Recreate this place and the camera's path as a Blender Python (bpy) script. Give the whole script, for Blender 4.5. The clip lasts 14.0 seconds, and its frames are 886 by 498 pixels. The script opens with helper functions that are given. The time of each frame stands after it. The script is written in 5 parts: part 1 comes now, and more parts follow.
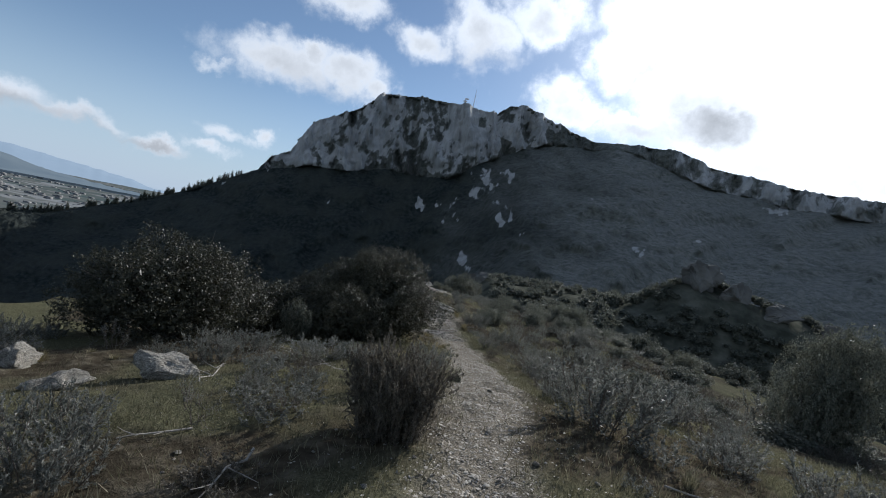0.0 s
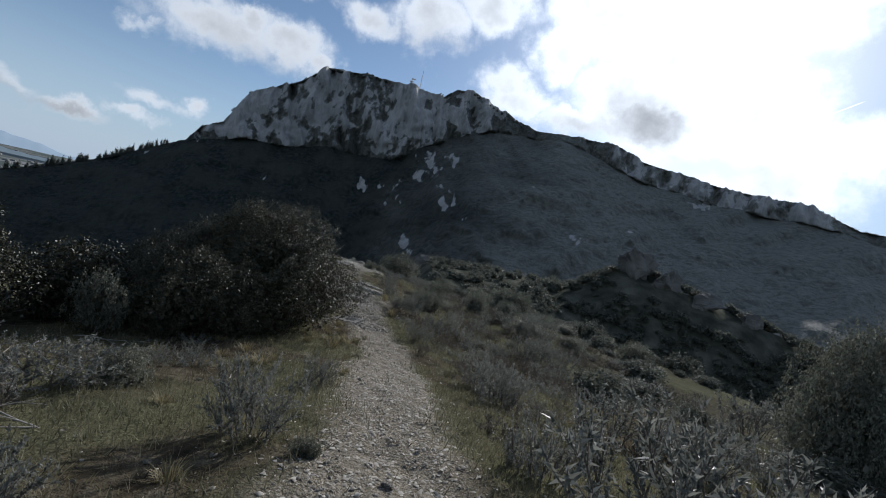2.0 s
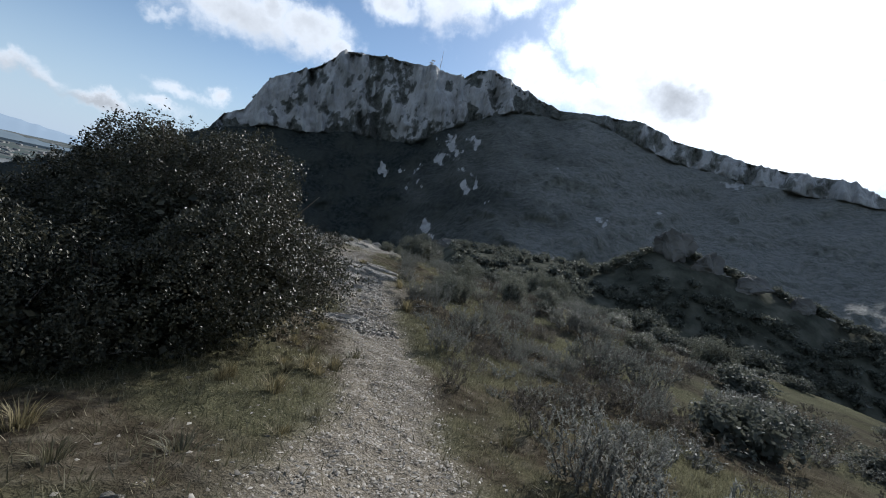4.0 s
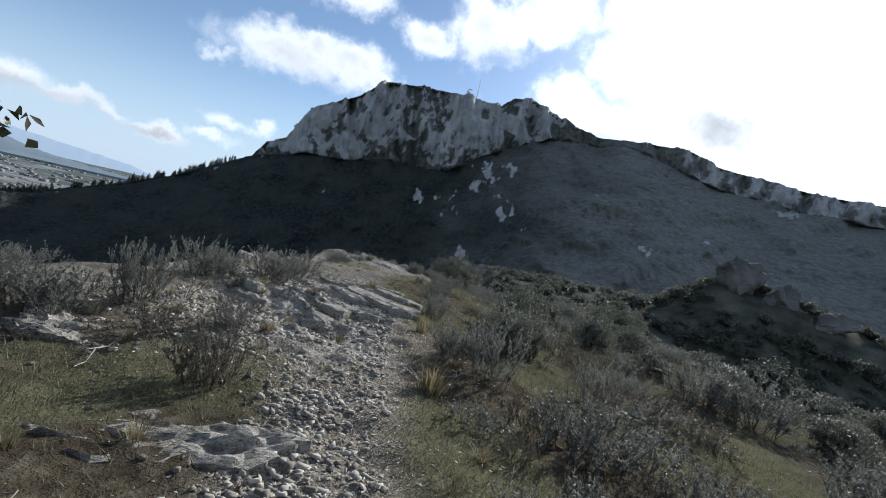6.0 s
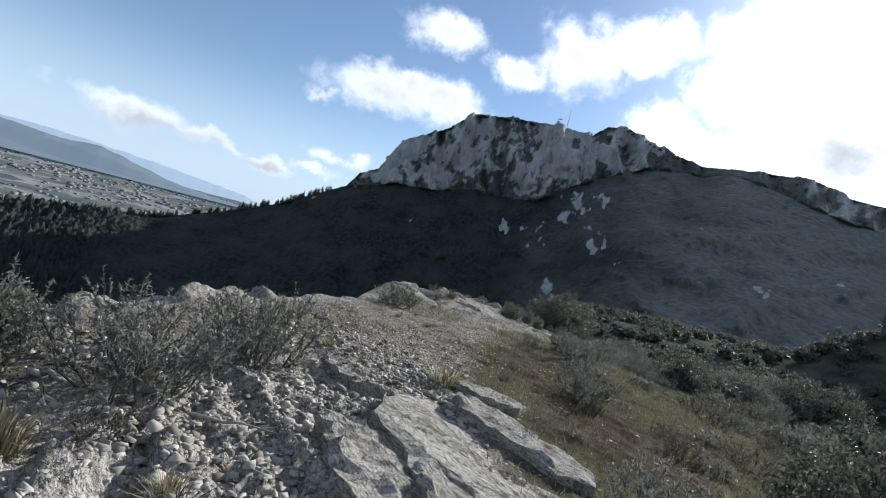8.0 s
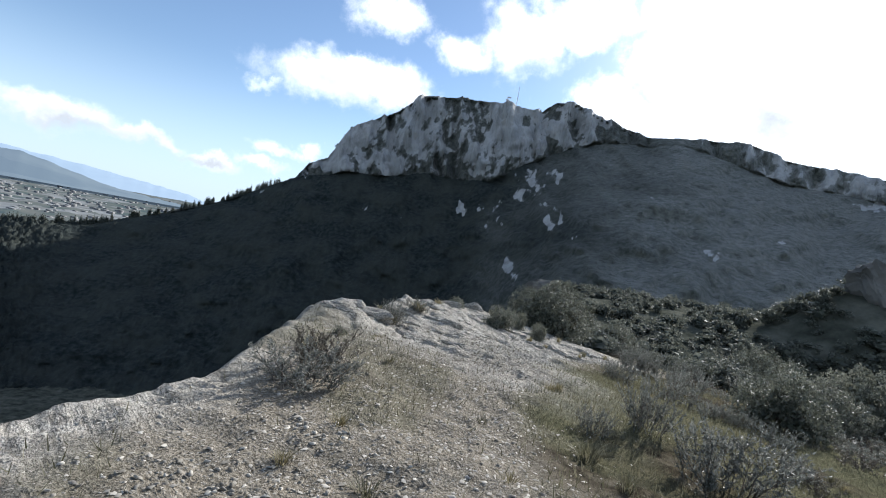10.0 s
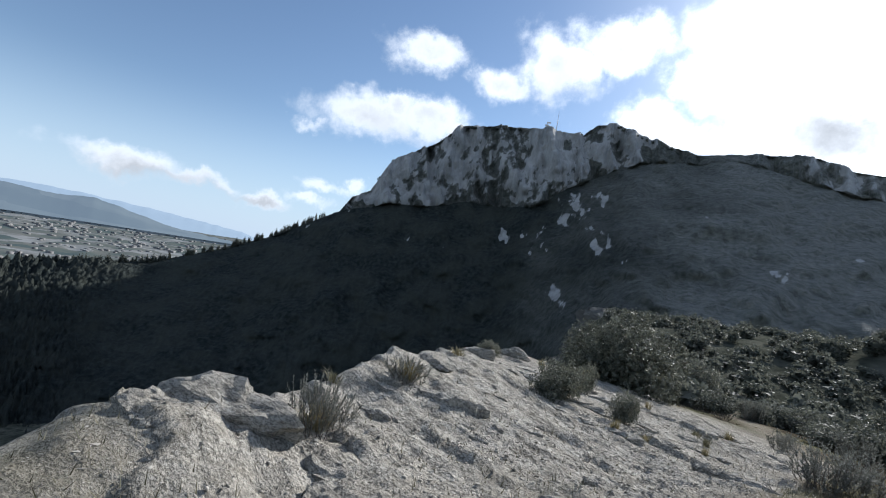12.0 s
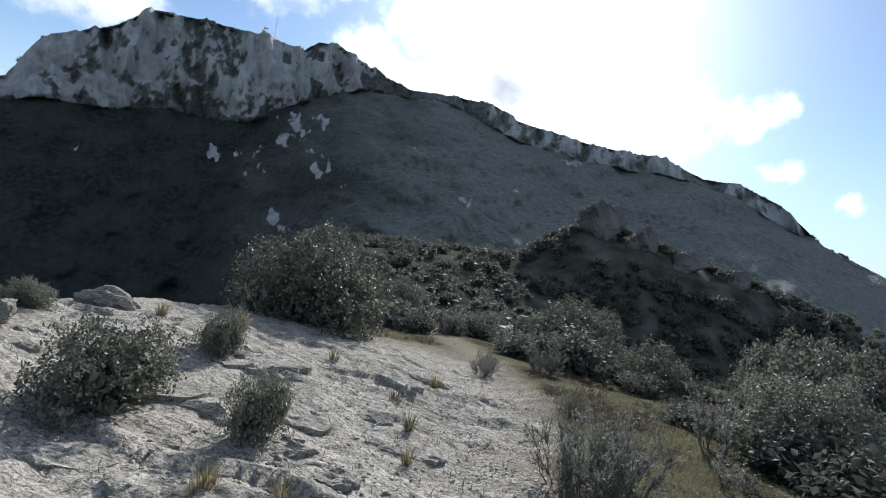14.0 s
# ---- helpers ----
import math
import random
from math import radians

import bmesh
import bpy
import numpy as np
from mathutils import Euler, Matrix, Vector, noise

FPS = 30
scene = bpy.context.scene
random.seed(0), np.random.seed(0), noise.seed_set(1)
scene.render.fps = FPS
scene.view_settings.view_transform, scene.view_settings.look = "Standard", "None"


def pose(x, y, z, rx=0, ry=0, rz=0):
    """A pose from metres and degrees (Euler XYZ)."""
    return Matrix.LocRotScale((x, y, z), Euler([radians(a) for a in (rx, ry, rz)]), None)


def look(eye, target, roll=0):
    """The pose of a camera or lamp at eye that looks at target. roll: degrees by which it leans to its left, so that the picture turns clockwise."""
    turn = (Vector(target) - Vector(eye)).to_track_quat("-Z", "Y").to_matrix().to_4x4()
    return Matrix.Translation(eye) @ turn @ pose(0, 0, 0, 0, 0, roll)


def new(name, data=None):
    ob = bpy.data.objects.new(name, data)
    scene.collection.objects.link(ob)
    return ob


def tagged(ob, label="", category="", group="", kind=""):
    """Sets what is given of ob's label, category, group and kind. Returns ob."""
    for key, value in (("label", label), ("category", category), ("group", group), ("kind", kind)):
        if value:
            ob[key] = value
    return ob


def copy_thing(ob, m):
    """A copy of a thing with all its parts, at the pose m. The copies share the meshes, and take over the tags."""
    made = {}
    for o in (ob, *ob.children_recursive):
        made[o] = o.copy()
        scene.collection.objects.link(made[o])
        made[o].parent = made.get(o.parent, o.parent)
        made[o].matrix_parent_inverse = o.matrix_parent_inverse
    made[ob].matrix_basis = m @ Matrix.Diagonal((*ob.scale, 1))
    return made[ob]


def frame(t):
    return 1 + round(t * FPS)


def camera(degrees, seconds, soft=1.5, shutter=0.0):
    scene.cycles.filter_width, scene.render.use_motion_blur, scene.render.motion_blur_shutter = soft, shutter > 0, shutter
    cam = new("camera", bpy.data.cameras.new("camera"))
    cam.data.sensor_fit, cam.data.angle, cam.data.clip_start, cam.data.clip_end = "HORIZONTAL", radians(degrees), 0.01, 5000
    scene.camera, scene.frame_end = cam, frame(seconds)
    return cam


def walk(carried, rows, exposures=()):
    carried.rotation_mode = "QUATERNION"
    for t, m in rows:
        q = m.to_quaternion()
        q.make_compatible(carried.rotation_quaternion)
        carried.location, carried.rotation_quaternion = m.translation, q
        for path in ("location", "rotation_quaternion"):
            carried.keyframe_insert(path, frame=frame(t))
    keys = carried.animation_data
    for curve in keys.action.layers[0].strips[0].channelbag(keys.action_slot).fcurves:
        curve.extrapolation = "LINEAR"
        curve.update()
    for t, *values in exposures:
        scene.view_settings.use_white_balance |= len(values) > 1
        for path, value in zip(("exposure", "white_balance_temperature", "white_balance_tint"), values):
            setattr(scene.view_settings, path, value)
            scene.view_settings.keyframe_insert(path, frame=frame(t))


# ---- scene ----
# The walk: a ridge path that runs down over bare limestone towards a mountain.
cam = camera(87.2, 14.0, soft=1.0)
PATH = [
    (0.0, pose(0.000, 0.000, 1.350, 89.50, -11.83, 0.51)),
    (0.5, pose(0.063, 0.816, 1.232, 89.92, -10.73, -5.09)),
    (1.0, pose(0.219, 1.584, 1.137, 90.12, -10.77, -7.70)),
    (1.5, pose(0.418, 2.348, 1.069, 89.49, -11.80, -8.76)),
    (2.0, pose(0.537, 3.101, 0.981, 89.13, -13.66, -6.76)),
    (2.2, pose(0.540, 3.439, 0.947, 88.76, -13.44, -5.60)),
    (4.3, pose(0.869, 7.312, 0.459, 86.57, -12.91, -3.99)),
    (4.5, pose(0.895, 7.733, 0.403, 87.04, -13.04, -4.14)),
    (5.0, pose(0.912, 8.922, 0.236, 87.71, -13.23, -2.62)),
    (5.5, pose(0.946, 10.235, 0.089, 88.52, -13.15, -0.81)),
    (6.0, pose(0.959, 11.653, -0.004, 89.04, -13.58, 0.36)),
    (6.5, pose(0.884, 13.075, -0.110, 89.82, -14.35, 2.10)),
    (7.0, pose(0.711, 14.462, -0.145, 90.72, -14.31, 4.56)),
    (7.5, pose(0.429, 15.731, -0.180, 91.28, -15.36, 8.88)),
    (7.7, pose(0.325, 16.198, -0.173, 90.76, -15.44, 10.76)),
    (9.8, pose(-0.610, 20.601, -0.033, 88.42, -11.30, 7.94)),
    (10.0, pose(-0.650, 21.027, -0.039, 89.49, -11.06, 5.80)),
    (10.5, pose(-0.655, 22.107, -0.081, 89.42, -10.98, 0.28)),
    (11.0, pose(-0.658, 23.179, -0.114, 89.75, -11.24, 1.14)),
    (11.5, pose(-0.680, 24.214, -0.120, 91.18, -10.35, 6.38)),
    (12.0, pose(-0.645, 25.203, -0.149, 92.12, -9.45, 11.27)),
    (12.5, pose(-0.497, 26.167, -0.168, 88.24, -9.07, -1.48)),
    (13.0, pose(-0.246, 27.119, -0.243, 87.83, -8.53, -11.17)),
    (13.5, pose(0.131, 28.019, -0.322, 89.28, -8.84, -18.62)),
    (14.0, pose(0.583, 28.901, -0.401, 88.50, -9.34, -22.41)),
]
walk(cam, PATH, [(0.0, 0.1, 6000, 10), (2.0, -0.05, 6000, 10), (4.3, 0.32, 6000, 10), (5.0, 0.45, 6000, 10), (7.5, 0.48, 6000, 10), (9.8, 0.85, 6000, 10), (10.1, 0.78, 6000, 10), (10.6, 0.58, 6000, 10), (12.0, 0.48, 6000, 10), (13.0, 0.6, 6000, 10), (14.0, 0.58, 6000, 10)])

# ---- light ----
SUN_AZ, SUN_EL = radians(33), radians(27)
world = bpy.data.worlds.new("sky")
scene.world = world
world.use_nodes = True


def sky_world():
    """Clear sky with cumulus round the sun, as functions of the direction."""
    t = world.node_tree
    t.nodes.clear()
    N, L = t.nodes.new, t.links.new

    def math_node(op, a, b=None, c=None, clamp=False):
        n = N("ShaderNodeMath")
        n.operation, n.use_clamp = op, clamp
        for i, v in enumerate((a, b, c)):
            if v is None:
                continue
            if isinstance(v, (int, float)):
                n.inputs[i].default_value = v
            else:
                L(v, n.inputs[i])
        return n.outputs[0]

    sky = N("ShaderNodeTexSky")
    sky.sky_type, sky.sun_disc = "NISHITA", False
    sky.sun_elevation, sky.sun_rotation = SUN_EL, SUN_AZ
    sky.altitude, sky.dust_density, sky.air_density = 600, 0.3, 1.0
    tc = N("ShaderNodeTexCoord")
    sep = N("ShaderNodeSeparateXYZ")
    L(tc.outputs["Generated"], sep.inputs[0])
    az = math_node("ARCTAN2", sep.outputs[0], sep.outputs[1])
    el = math_node("ARCSINE", sep.outputs[2])
    # ragged edges: the direction is warped by noise at two sizes
    warp = N("ShaderNodeTexNoise")
    warp.inputs["Scale"].default_value, warp.inputs["Detail"].default_value = 9.0, 7.0
    warp.inputs["Roughness"].default_value = 0.62
    L(tc.outputs["Generated"], warp.inputs["Vector"])
    ws = N("ShaderNodeSeparateColor")
    L(warp.outputs["Color"], ws.inputs[0])
    azw = math_node("ADD", math_node("MULTIPLY", az, 57.2958), math_node("MULTIPLY", math_node("SUBTRACT", ws.outputs[0], 0.5), 10.0))
    elw = math_node("ADD", math_node("MULTIPLY", el, 57.2958), math_node("MULTIPLY", math_node("SUBTRACT", ws.outputs[1], 0.5), 7.0))
    clouds = (
        (-23, 16.5, 7, 3.0, 1.0),
        (-16, 17.3, 5, 2.6, 1.0),
        (-13, 16, 3, 2, 0.9),
        (-20.5, 18.5, 2.5, 1.6, 0.9),
        (-29.5, 14, 2.5, 1, 0.6),
        (-26.5, 7.4, 2.6, 1.1, 0.7),
        (-23.8, 8, 1.5, 1.5, 0.8),
        (-28.3, 5.3, 3, 0.9, 0.7),
        (-47, 5.2, 7, 1.7, 0.85),
        (-40, 4.5, 4.5, 1.2, 0.8),
        (-33, 3.9, 4.0, 0.95, 0.8),
        (-17, 25, 5, 2.4, 0.9),
        (-7.5, 22.6, 4, 2.4, 0.9),
        (-1, 24.6, 5.5, 3.6, 1.0),
        (6, 27.5, 6, 2.8, 1.0),
        (15.5, 24, 4.5, 3.4, 1.0),
        (10, 20, 4, 2.6, 0.9),
        (21, 28, 8, 5, 1.1),
        (25, 20, 8, 4.5, 1.15),
        (27, 18, 7, 3.2, 1.45),
        (12, 18.5, 5, 2.2, 0.95),
        (18, 17.5, 5, 2.0, 1.0),
        (35, 20, 8, 7, 1.1),
        (40, 14, 8, 4, 1.0),
        (46.5, 17, 6, 3.4, 0.9),
        (54, 17, 2.6, 2.2, 0.8),
        (32, 31, 14, 6, 1.1),
        (57, 11.6, 3, 1.2, 0.7),
        (62.5, 8.2, 1.4, 1.3, 0.7),
    )
    total = None
    for a0, e0, ra, re, amp in clouds:
        dx = math_node("MULTIPLY", math_node("SUBTRACT", azw, a0), 1 / ra)
        dy = math_node("MULTIPLY", math_node("SUBTRACT", elw, e0), 1 / re)
        q = math_node("MULTIPLY_ADD", dx, dx, math_node("MULTIPLY", dy, dy))
        g = math_node("MULTIPLY", math_node("EXPONENT", math_node("MULTIPLY", q, -1.0)), amp)
        total = g if total is None else math_node("MAXIMUM", total, g)
    # scattered cumulus over the rest of the sky
    rest = N("ShaderNodeTexNoise")
    rest.inputs["Scale"].default_value, rest.inputs["Detail"].default_value = 2.2, 5.0
    L(tc.outputs["Generated"], rest.inputs["Vector"])
    away = math_node("MULTIPLY", math_node("SUBTRACT", rest.outputs["Fac"], 0.38), 2.2)
    back = N("ShaderNodeMapRange")
    back.inputs["From Min"].default_value, back.inputs["From Max"].default_value = 66.0, 80.0
    L(math_node("ABSOLUTE", math_node("MULTIPLY", az, 57.2958)), back.inputs["Value"])
    high = N("ShaderNodeMapRange")
    high.inputs["From Min"].default_value, high.inputs["From Max"].default_value = 32.0, 42.0
    L(math_node("MULTIPLY", el, 57.2958), high.inputs["Value"])
    total = math_node("MAXIMUM", total, math_node("MULTIPLY", away, math_node("MAXIMUM", back.outputs[0], high.outputs[0])))
    fine = N("ShaderNodeTexNoise")
    fine.inputs["Scale"].default_value, fine.inputs["Detail"].default_value = 17.0, 9.0
    fine.inputs["Roughness"].default_value = 0.6
    L(tc.outputs["Generated"], fine.inputs["Vector"])
    dens = math_node("ADD", total, math_node("MULTIPLY", math_node("SUBTRACT", fine.outputs["Fac"], 0.5), 0.8))
    # a short straight vapour trail
    da = math_node("SUBTRACT", math_node("MULTIPLY", az, 57.2958), 44.1)
    de = math_node("SUBTRACT", math_node("MULTIPLY", el, 57.2958), 20.7)
    off = math_node("MULTIPLY", math_node("MULTIPLY_ADD", da, -0.445, math_node("MULTIPLY", de, 0.895)), 1 / 0.09)
    run = math_node("MULTIPLY", math_node("MULTIPLY_ADD", da, 0.895, math_node("MULTIPLY", de, 0.445)), 1 / 1.9)
    run = math_node("POWER", math_node("ABSOLUTE", run), 6.0)
    trail = math_node("EXPONENT", math_node("MULTIPLY", math_node("MULTIPLY_ADD", off, off, run), -1.0))
    dens = math_node("MAXIMUM", dens, math_node("MULTIPLY", trail, 0.6))
    mask = N("ShaderNodeMapRange")
    mask.interpolation_type = "SMOOTHSTEP"
    mask.inputs["From Min"].default_value, mask.inputs["From Max"].default_value = 0.2, 0.84
    L(dens, mask.inputs["Value"])
    # forward scattering: clouds near the sun shine, thick ones away from it grey
    sx, sy, sz = math.sin(SUN_AZ) * math.cos(SUN_EL), math.cos(SUN_AZ) * math.cos(SUN_EL), math.sin(SUN_EL)
    dot = N("ShaderNodeVectorMath")
    dot.operation = "DOT_PRODUCT"
    L(tc.outputs["Generated"], dot.inputs[0])
    dot.inputs[1].default_value = (sx, sy, sz)
    near = math_node("POWER", math_node("MAXIMUM", dot.outputs["Value"], 0.0), 22.0)
    mid = math_node("POWER", math_node("MAXIMUM", dot.outputs["Value"], 0.0), 4.0)
    thick = N("ShaderNodeMapRange")
    thick.inputs["From Min"].default_value, thick.inputs["From Max"].default_value = 0.62, 1.5
    thick.inputs["To Min"].default_value, thick.inputs["To Max"].default_value = 1.0, 0.42
    L(dens, thick.inputs["Value"])
    bright = math_node("MULTIPLY", thick.outputs[0], math_node("ADD", math_node("MULTIPLY_ADD", mid, 0.3, 0.8), math_node("MULTIPLY", near, 1.0)))
    # the grey bellies of the thick clouds
    for a0, e0, ra, re, amp in ((27, 18.4, 6.5, 3.2, 0.33), (20, 16.6, 5, 1.6, 0.3), (34, 14.8, 5, 1.3, 0.35), (-19, 15.0, 6, 1.2, 0.15), (-46, 4.2, 7, 0.9, 0.4), (-35, 3.6, 6, 0.6, 0.35), (1, 22.2, 7, 1.2, 0.2)):
        dx = math_node("MULTIPLY", math_node("SUBTRACT", azw, a0), 1 / ra)
        dy = math_node("MULTIPLY", math_node("SUBTRACT", elw, e0), 1 / re)
        q = math_node("MULTIPLY_ADD", dx, dx, math_node("MULTIPLY", dy, dy))
        bright = math_node("MULTIPLY", bright, math_node("MULTIPLY_ADD", math_node("EXPONENT", math_node("MULTIPLY", q, -1.0)), -amp, 1.0))
    cl = N("ShaderNodeVectorMath")
    cl.operation = "SCALE"
    cl.inputs[0].default_value = (0.95, 0.985, 1.03)
    L(bright, cl.inputs["Scale"])
    sc = N("ShaderNodeVectorMath")
    sc.operation = "SCALE"
    L(sky.outputs[0], sc.inputs[0])
    sc.inputs["Scale"].default_value = 0.092
    glow = N("ShaderNodeVectorMath")
    glow.operation = "MULTIPLY_ADD"
    L(near, glow.inputs[0])
    glow.inputs[1].default_value = (0.55, 0.55, 0.52)
    L(sc.outputs[0], glow.inputs[2])
    # pale haze low over the sea and the plain
    low = N("ShaderNodeMapRange")
    low.interpolation_type = "SMOOTHSTEP"
    low.inputs["From Min"].default_value, low.inputs["From Max"].default_value = -2.0, 16.0
    low.inputs["To Min"].default_value, low.inputs["To Max"].default_value = 0.9, 0.0
    L(math_node("MULTIPLY", el, 57.2958), low.inputs["Value"])
    hz = N("ShaderNodeMix")
    hz.data_type = "RGBA"
    L(low.outputs[0], hz.inputs["Factor"])
    L(glow.outputs[0], hz.inputs["A"])
    hz.inputs["B"].default_value = (0.42, 0.52, 0.64, 1)
    glow = hz
    mix = N("ShaderNodeMix")
    mix.data_type = "RGBA"
    L(mask.outputs[0], mix.inputs["Factor"])
    L(glow.outputs["Result"], mix.inputs["A"])
    L(cl.outputs[0], mix.inputs["B"])
    bg = N("ShaderNodeBackground")
    bg.inputs["Strength"].default_value = 1.0
    L(mix.outputs["Result"], bg.inputs["Color"])
    out = N("ShaderNodeOutputWorld")
    L(bg.outputs[0], out.inputs[0])


sky_world()
sun = new("sun", bpy.data.lights.new("sun", "SUN"))
sun.data.energy, sun.data.angle, sun.data.color = 4.8, radians(1.5), (1.0, 0.95, 0.88)
sun.matrix_world = look((0, 0, 50), (-math.sin(SUN_AZ) * math.cos(SUN_EL), -math.cos(SUN_AZ) * math.cos(SUN_EL), 50 - math.sin(SUN_EL)))


# ---- helpers of the scene ----
def lattice(ix, iy, seed):
    h = (ix.astype(np.int64) * 374761393 + iy.astype(np.int64) * 668265263 + seed * 974634777) & 0x7FFFFFFF
    h = ((h ^ (h >> 13)) * 1274126177) & 0x7FFFFFFF
    return ((h ^ (h >> 16)) & 0xFFFF) / 65535.0


def vnoise(x, y, seed=0):
    """Smooth value noise in the plane, -1 to 1."""
    x, y = np.broadcast_arrays(np.asarray(x, float), np.asarray(y, float))
    ix, iy = np.floor(x), np.floor(y)
    u, v = x - ix, y - iy
    u, v = u * u * u * (u * (6 * u - 15) + 10), v * v * v * (v * (6 * v - 15) + 10)
    a, b = lattice(ix, iy, seed), lattice(ix + 1, iy, seed)
    c, d = lattice(ix, iy + 1, seed), lattice(ix + 1, iy + 1, seed)
    return 2 * (a + (b - a) * u + (c - a) * v + (a - b - c + d) * u * v) - 1


def fbm(x, y, octaves=4, seed=0, gain=0.5):
    s, k, amp = 0.0, 1.0, 1.0
    for i in range(octaves):
        s = s + amp * vnoise(x * k + 17.3 * i, y * k - 9.1 * i, seed + i)
        k, amp = k * 2.03, amp * gain
    return s


def smooth(a, b, x):
    t = np.clip((np.asarray(x, float) - a) / (b - a), 0, 1)
    return t * t * (3 - 2 * t)


def curve_through(table, x):
    """A smooth line through (x, y) pairs (finite-difference cubic)."""
    xs, ys = np.array([q[0] for q in table], float), np.array([q[1] for q in table], float)
    m = np.gradient(ys, xs)
    x = np.clip(np.asarray(x, float), xs[0], xs[-1])
    i = np.clip(np.searchsorted(xs, x) - 1, 0, len(xs) - 2)
    h = xs[i + 1] - xs[i]
    t = (x - xs[i]) / h
    return ((2 * t**3 - 3 * t**2 + 1) * ys[i] + (t**3 - 2 * t**2 + t) * h * m[i]
            + (3 * t**2 - 2 * t**3) * ys[i + 1] + (t**3 - t**2) * h * m[i + 1])


def mesh_from(name, verts, faces, mat=None, smooth_shade=True):
    me = bpy.data.meshes.new(name)
    me.from_pydata(verts, [], faces)
    if mat:
        me.materials.append(mat)
    if smooth_shade:
        me.polygons.foreach_set("use_smooth", [True] * len(me.polygons))
    me.update()
    return me


def grid_mesh(name, P, mat):
    """A mesh from an (n, m, 3) array of places."""
    n, m = P.shape[:2]
    me = bpy.data.meshes.new(name)
    i = np.arange(n * m).reshape(n, m)
    q = np.stack([i[:-1, :-1], i[:-1, 1:], i[1:, 1:], i[1:, :-1]], -1).reshape(-1, 4)
    me.vertices.add(n * m)
    me.vertices.foreach_set("co", P.reshape(-1).astype(np.float32))
    me.loops.add(q.size)
    me.loops.foreach_set("vertex_index", q.reshape(-1).astype(np.int32))
    me.polygons.add(len(q))
    me.polygons.foreach_set("loop_start", np.arange(0, q.size, 4, dtype=np.int32))
    me.polygons.foreach_set("loop_total", np.full(len(q), 4, dtype=np.int32))
    me.polygons.foreach_set("use_smooth", np.ones(len(q), dtype=bool))
    me.materials.append(mat)
    me.update(calc_edges=True)
    return me


def point_attribute(me, name, values):
    a = me.attributes.new(name, "FLOAT", "POINT")
    a.data.foreach_set("value", np.asarray(values, np.float32).reshape(-1))


def put(name, data, parent=None, label=""):
    ob = new(name, data)
    if parent:
        ob.parent = parent
    if label:
        ob["label"] = label
    return ob


# ---- materials ----
def node_mat(name):
    m = bpy.data.materials.new(name)
    m.use_nodes = True
    t = m.node_tree
    return m, t, t.nodes["Principled BSDF"]


def noise_node(t, scale, detail=4, rough=0.55, kind="Object"):
    n = t.nodes.new("ShaderNodeTexNoise")
    n.inputs["Scale"].default_value, n.inputs["Detail"].default_value = scale, detail
    n.inputs["Roughness"].default_value = rough
    tc = t.nodes.new("ShaderNodeTexCoord")
    t.links.new(tc.outputs[kind], n.inputs["Vector"])
    return n


def ramp_node(t, fac, stops):
    r = t.nodes.new("ShaderNodeValToRGB")
    while len(r.color_ramp.elements) < len(stops):
        r.color_ramp.elements.new(0.5)
    for e, (pos, col) in zip(r.color_ramp.elements, stops):
        e.position, e.color = pos, (*col, 1)
    t.links.new(fac, r.inputs[0])
    return r.outputs[0]


def mix_col(t, fac, a, b, blend="MIX"):
    n = t.nodes.new("ShaderNodeMix")
    n.data_type, n.blend_type = "RGBA", blend
    for key, v in (("Factor", fac), ("A", a), ("B", b)):
        if isinstance(v, (int, float)):
            n.inputs[key].default_value = v
        elif isinstance(v, tuple):
            n.inputs[key].default_value = (*v, 1)
        else:
            t.links.new(v, n.inputs[key])
    return n.outputs["Result"]


def attr_node(t, name):
    n = t.nodes.new("ShaderNodeAttribute")
    n.attribute_name = name
    return n.outputs["Fac"]


def bump_node(t, bsdf, height, strength, distance):
    b = t.nodes.new("ShaderNodeBump")
    b.inputs["Strength"].default_value, b.inputs["Distance"].default_value = strength, distance
    t.links.new(height, b.inputs["Height"])
    t.links.new(b.outputs[0], bsdf.inputs["Normal"])


def bedding(t, turn):
    """Thin partings drawn out along the strike of the beds."""
    tc = t.nodes.new("ShaderNodeTexCoord")
    a = t.nodes.new("ShaderNodeMapping")
    a.inputs["Rotation"].default_value = (0, 0, radians(turn))
    s = t.nodes.new("ShaderNodeMapping")
    s.inputs["Scale"].default_value = (1.1, 7.5, 5)
    n = t.nodes.new("ShaderNodeTexNoise")
    n.inputs["Scale"].default_value, n.inputs["Detail"].default_value, n.inputs["Roughness"].default_value = 1.3, 5, 0.6
    t.links.new(tc.outputs["Object"], a.inputs[0])
    t.links.new(a.outputs[0], s.inputs[0])
    t.links.new(s.outputs[0], n.inputs["Vector"])
    return n.outputs["Fac"]


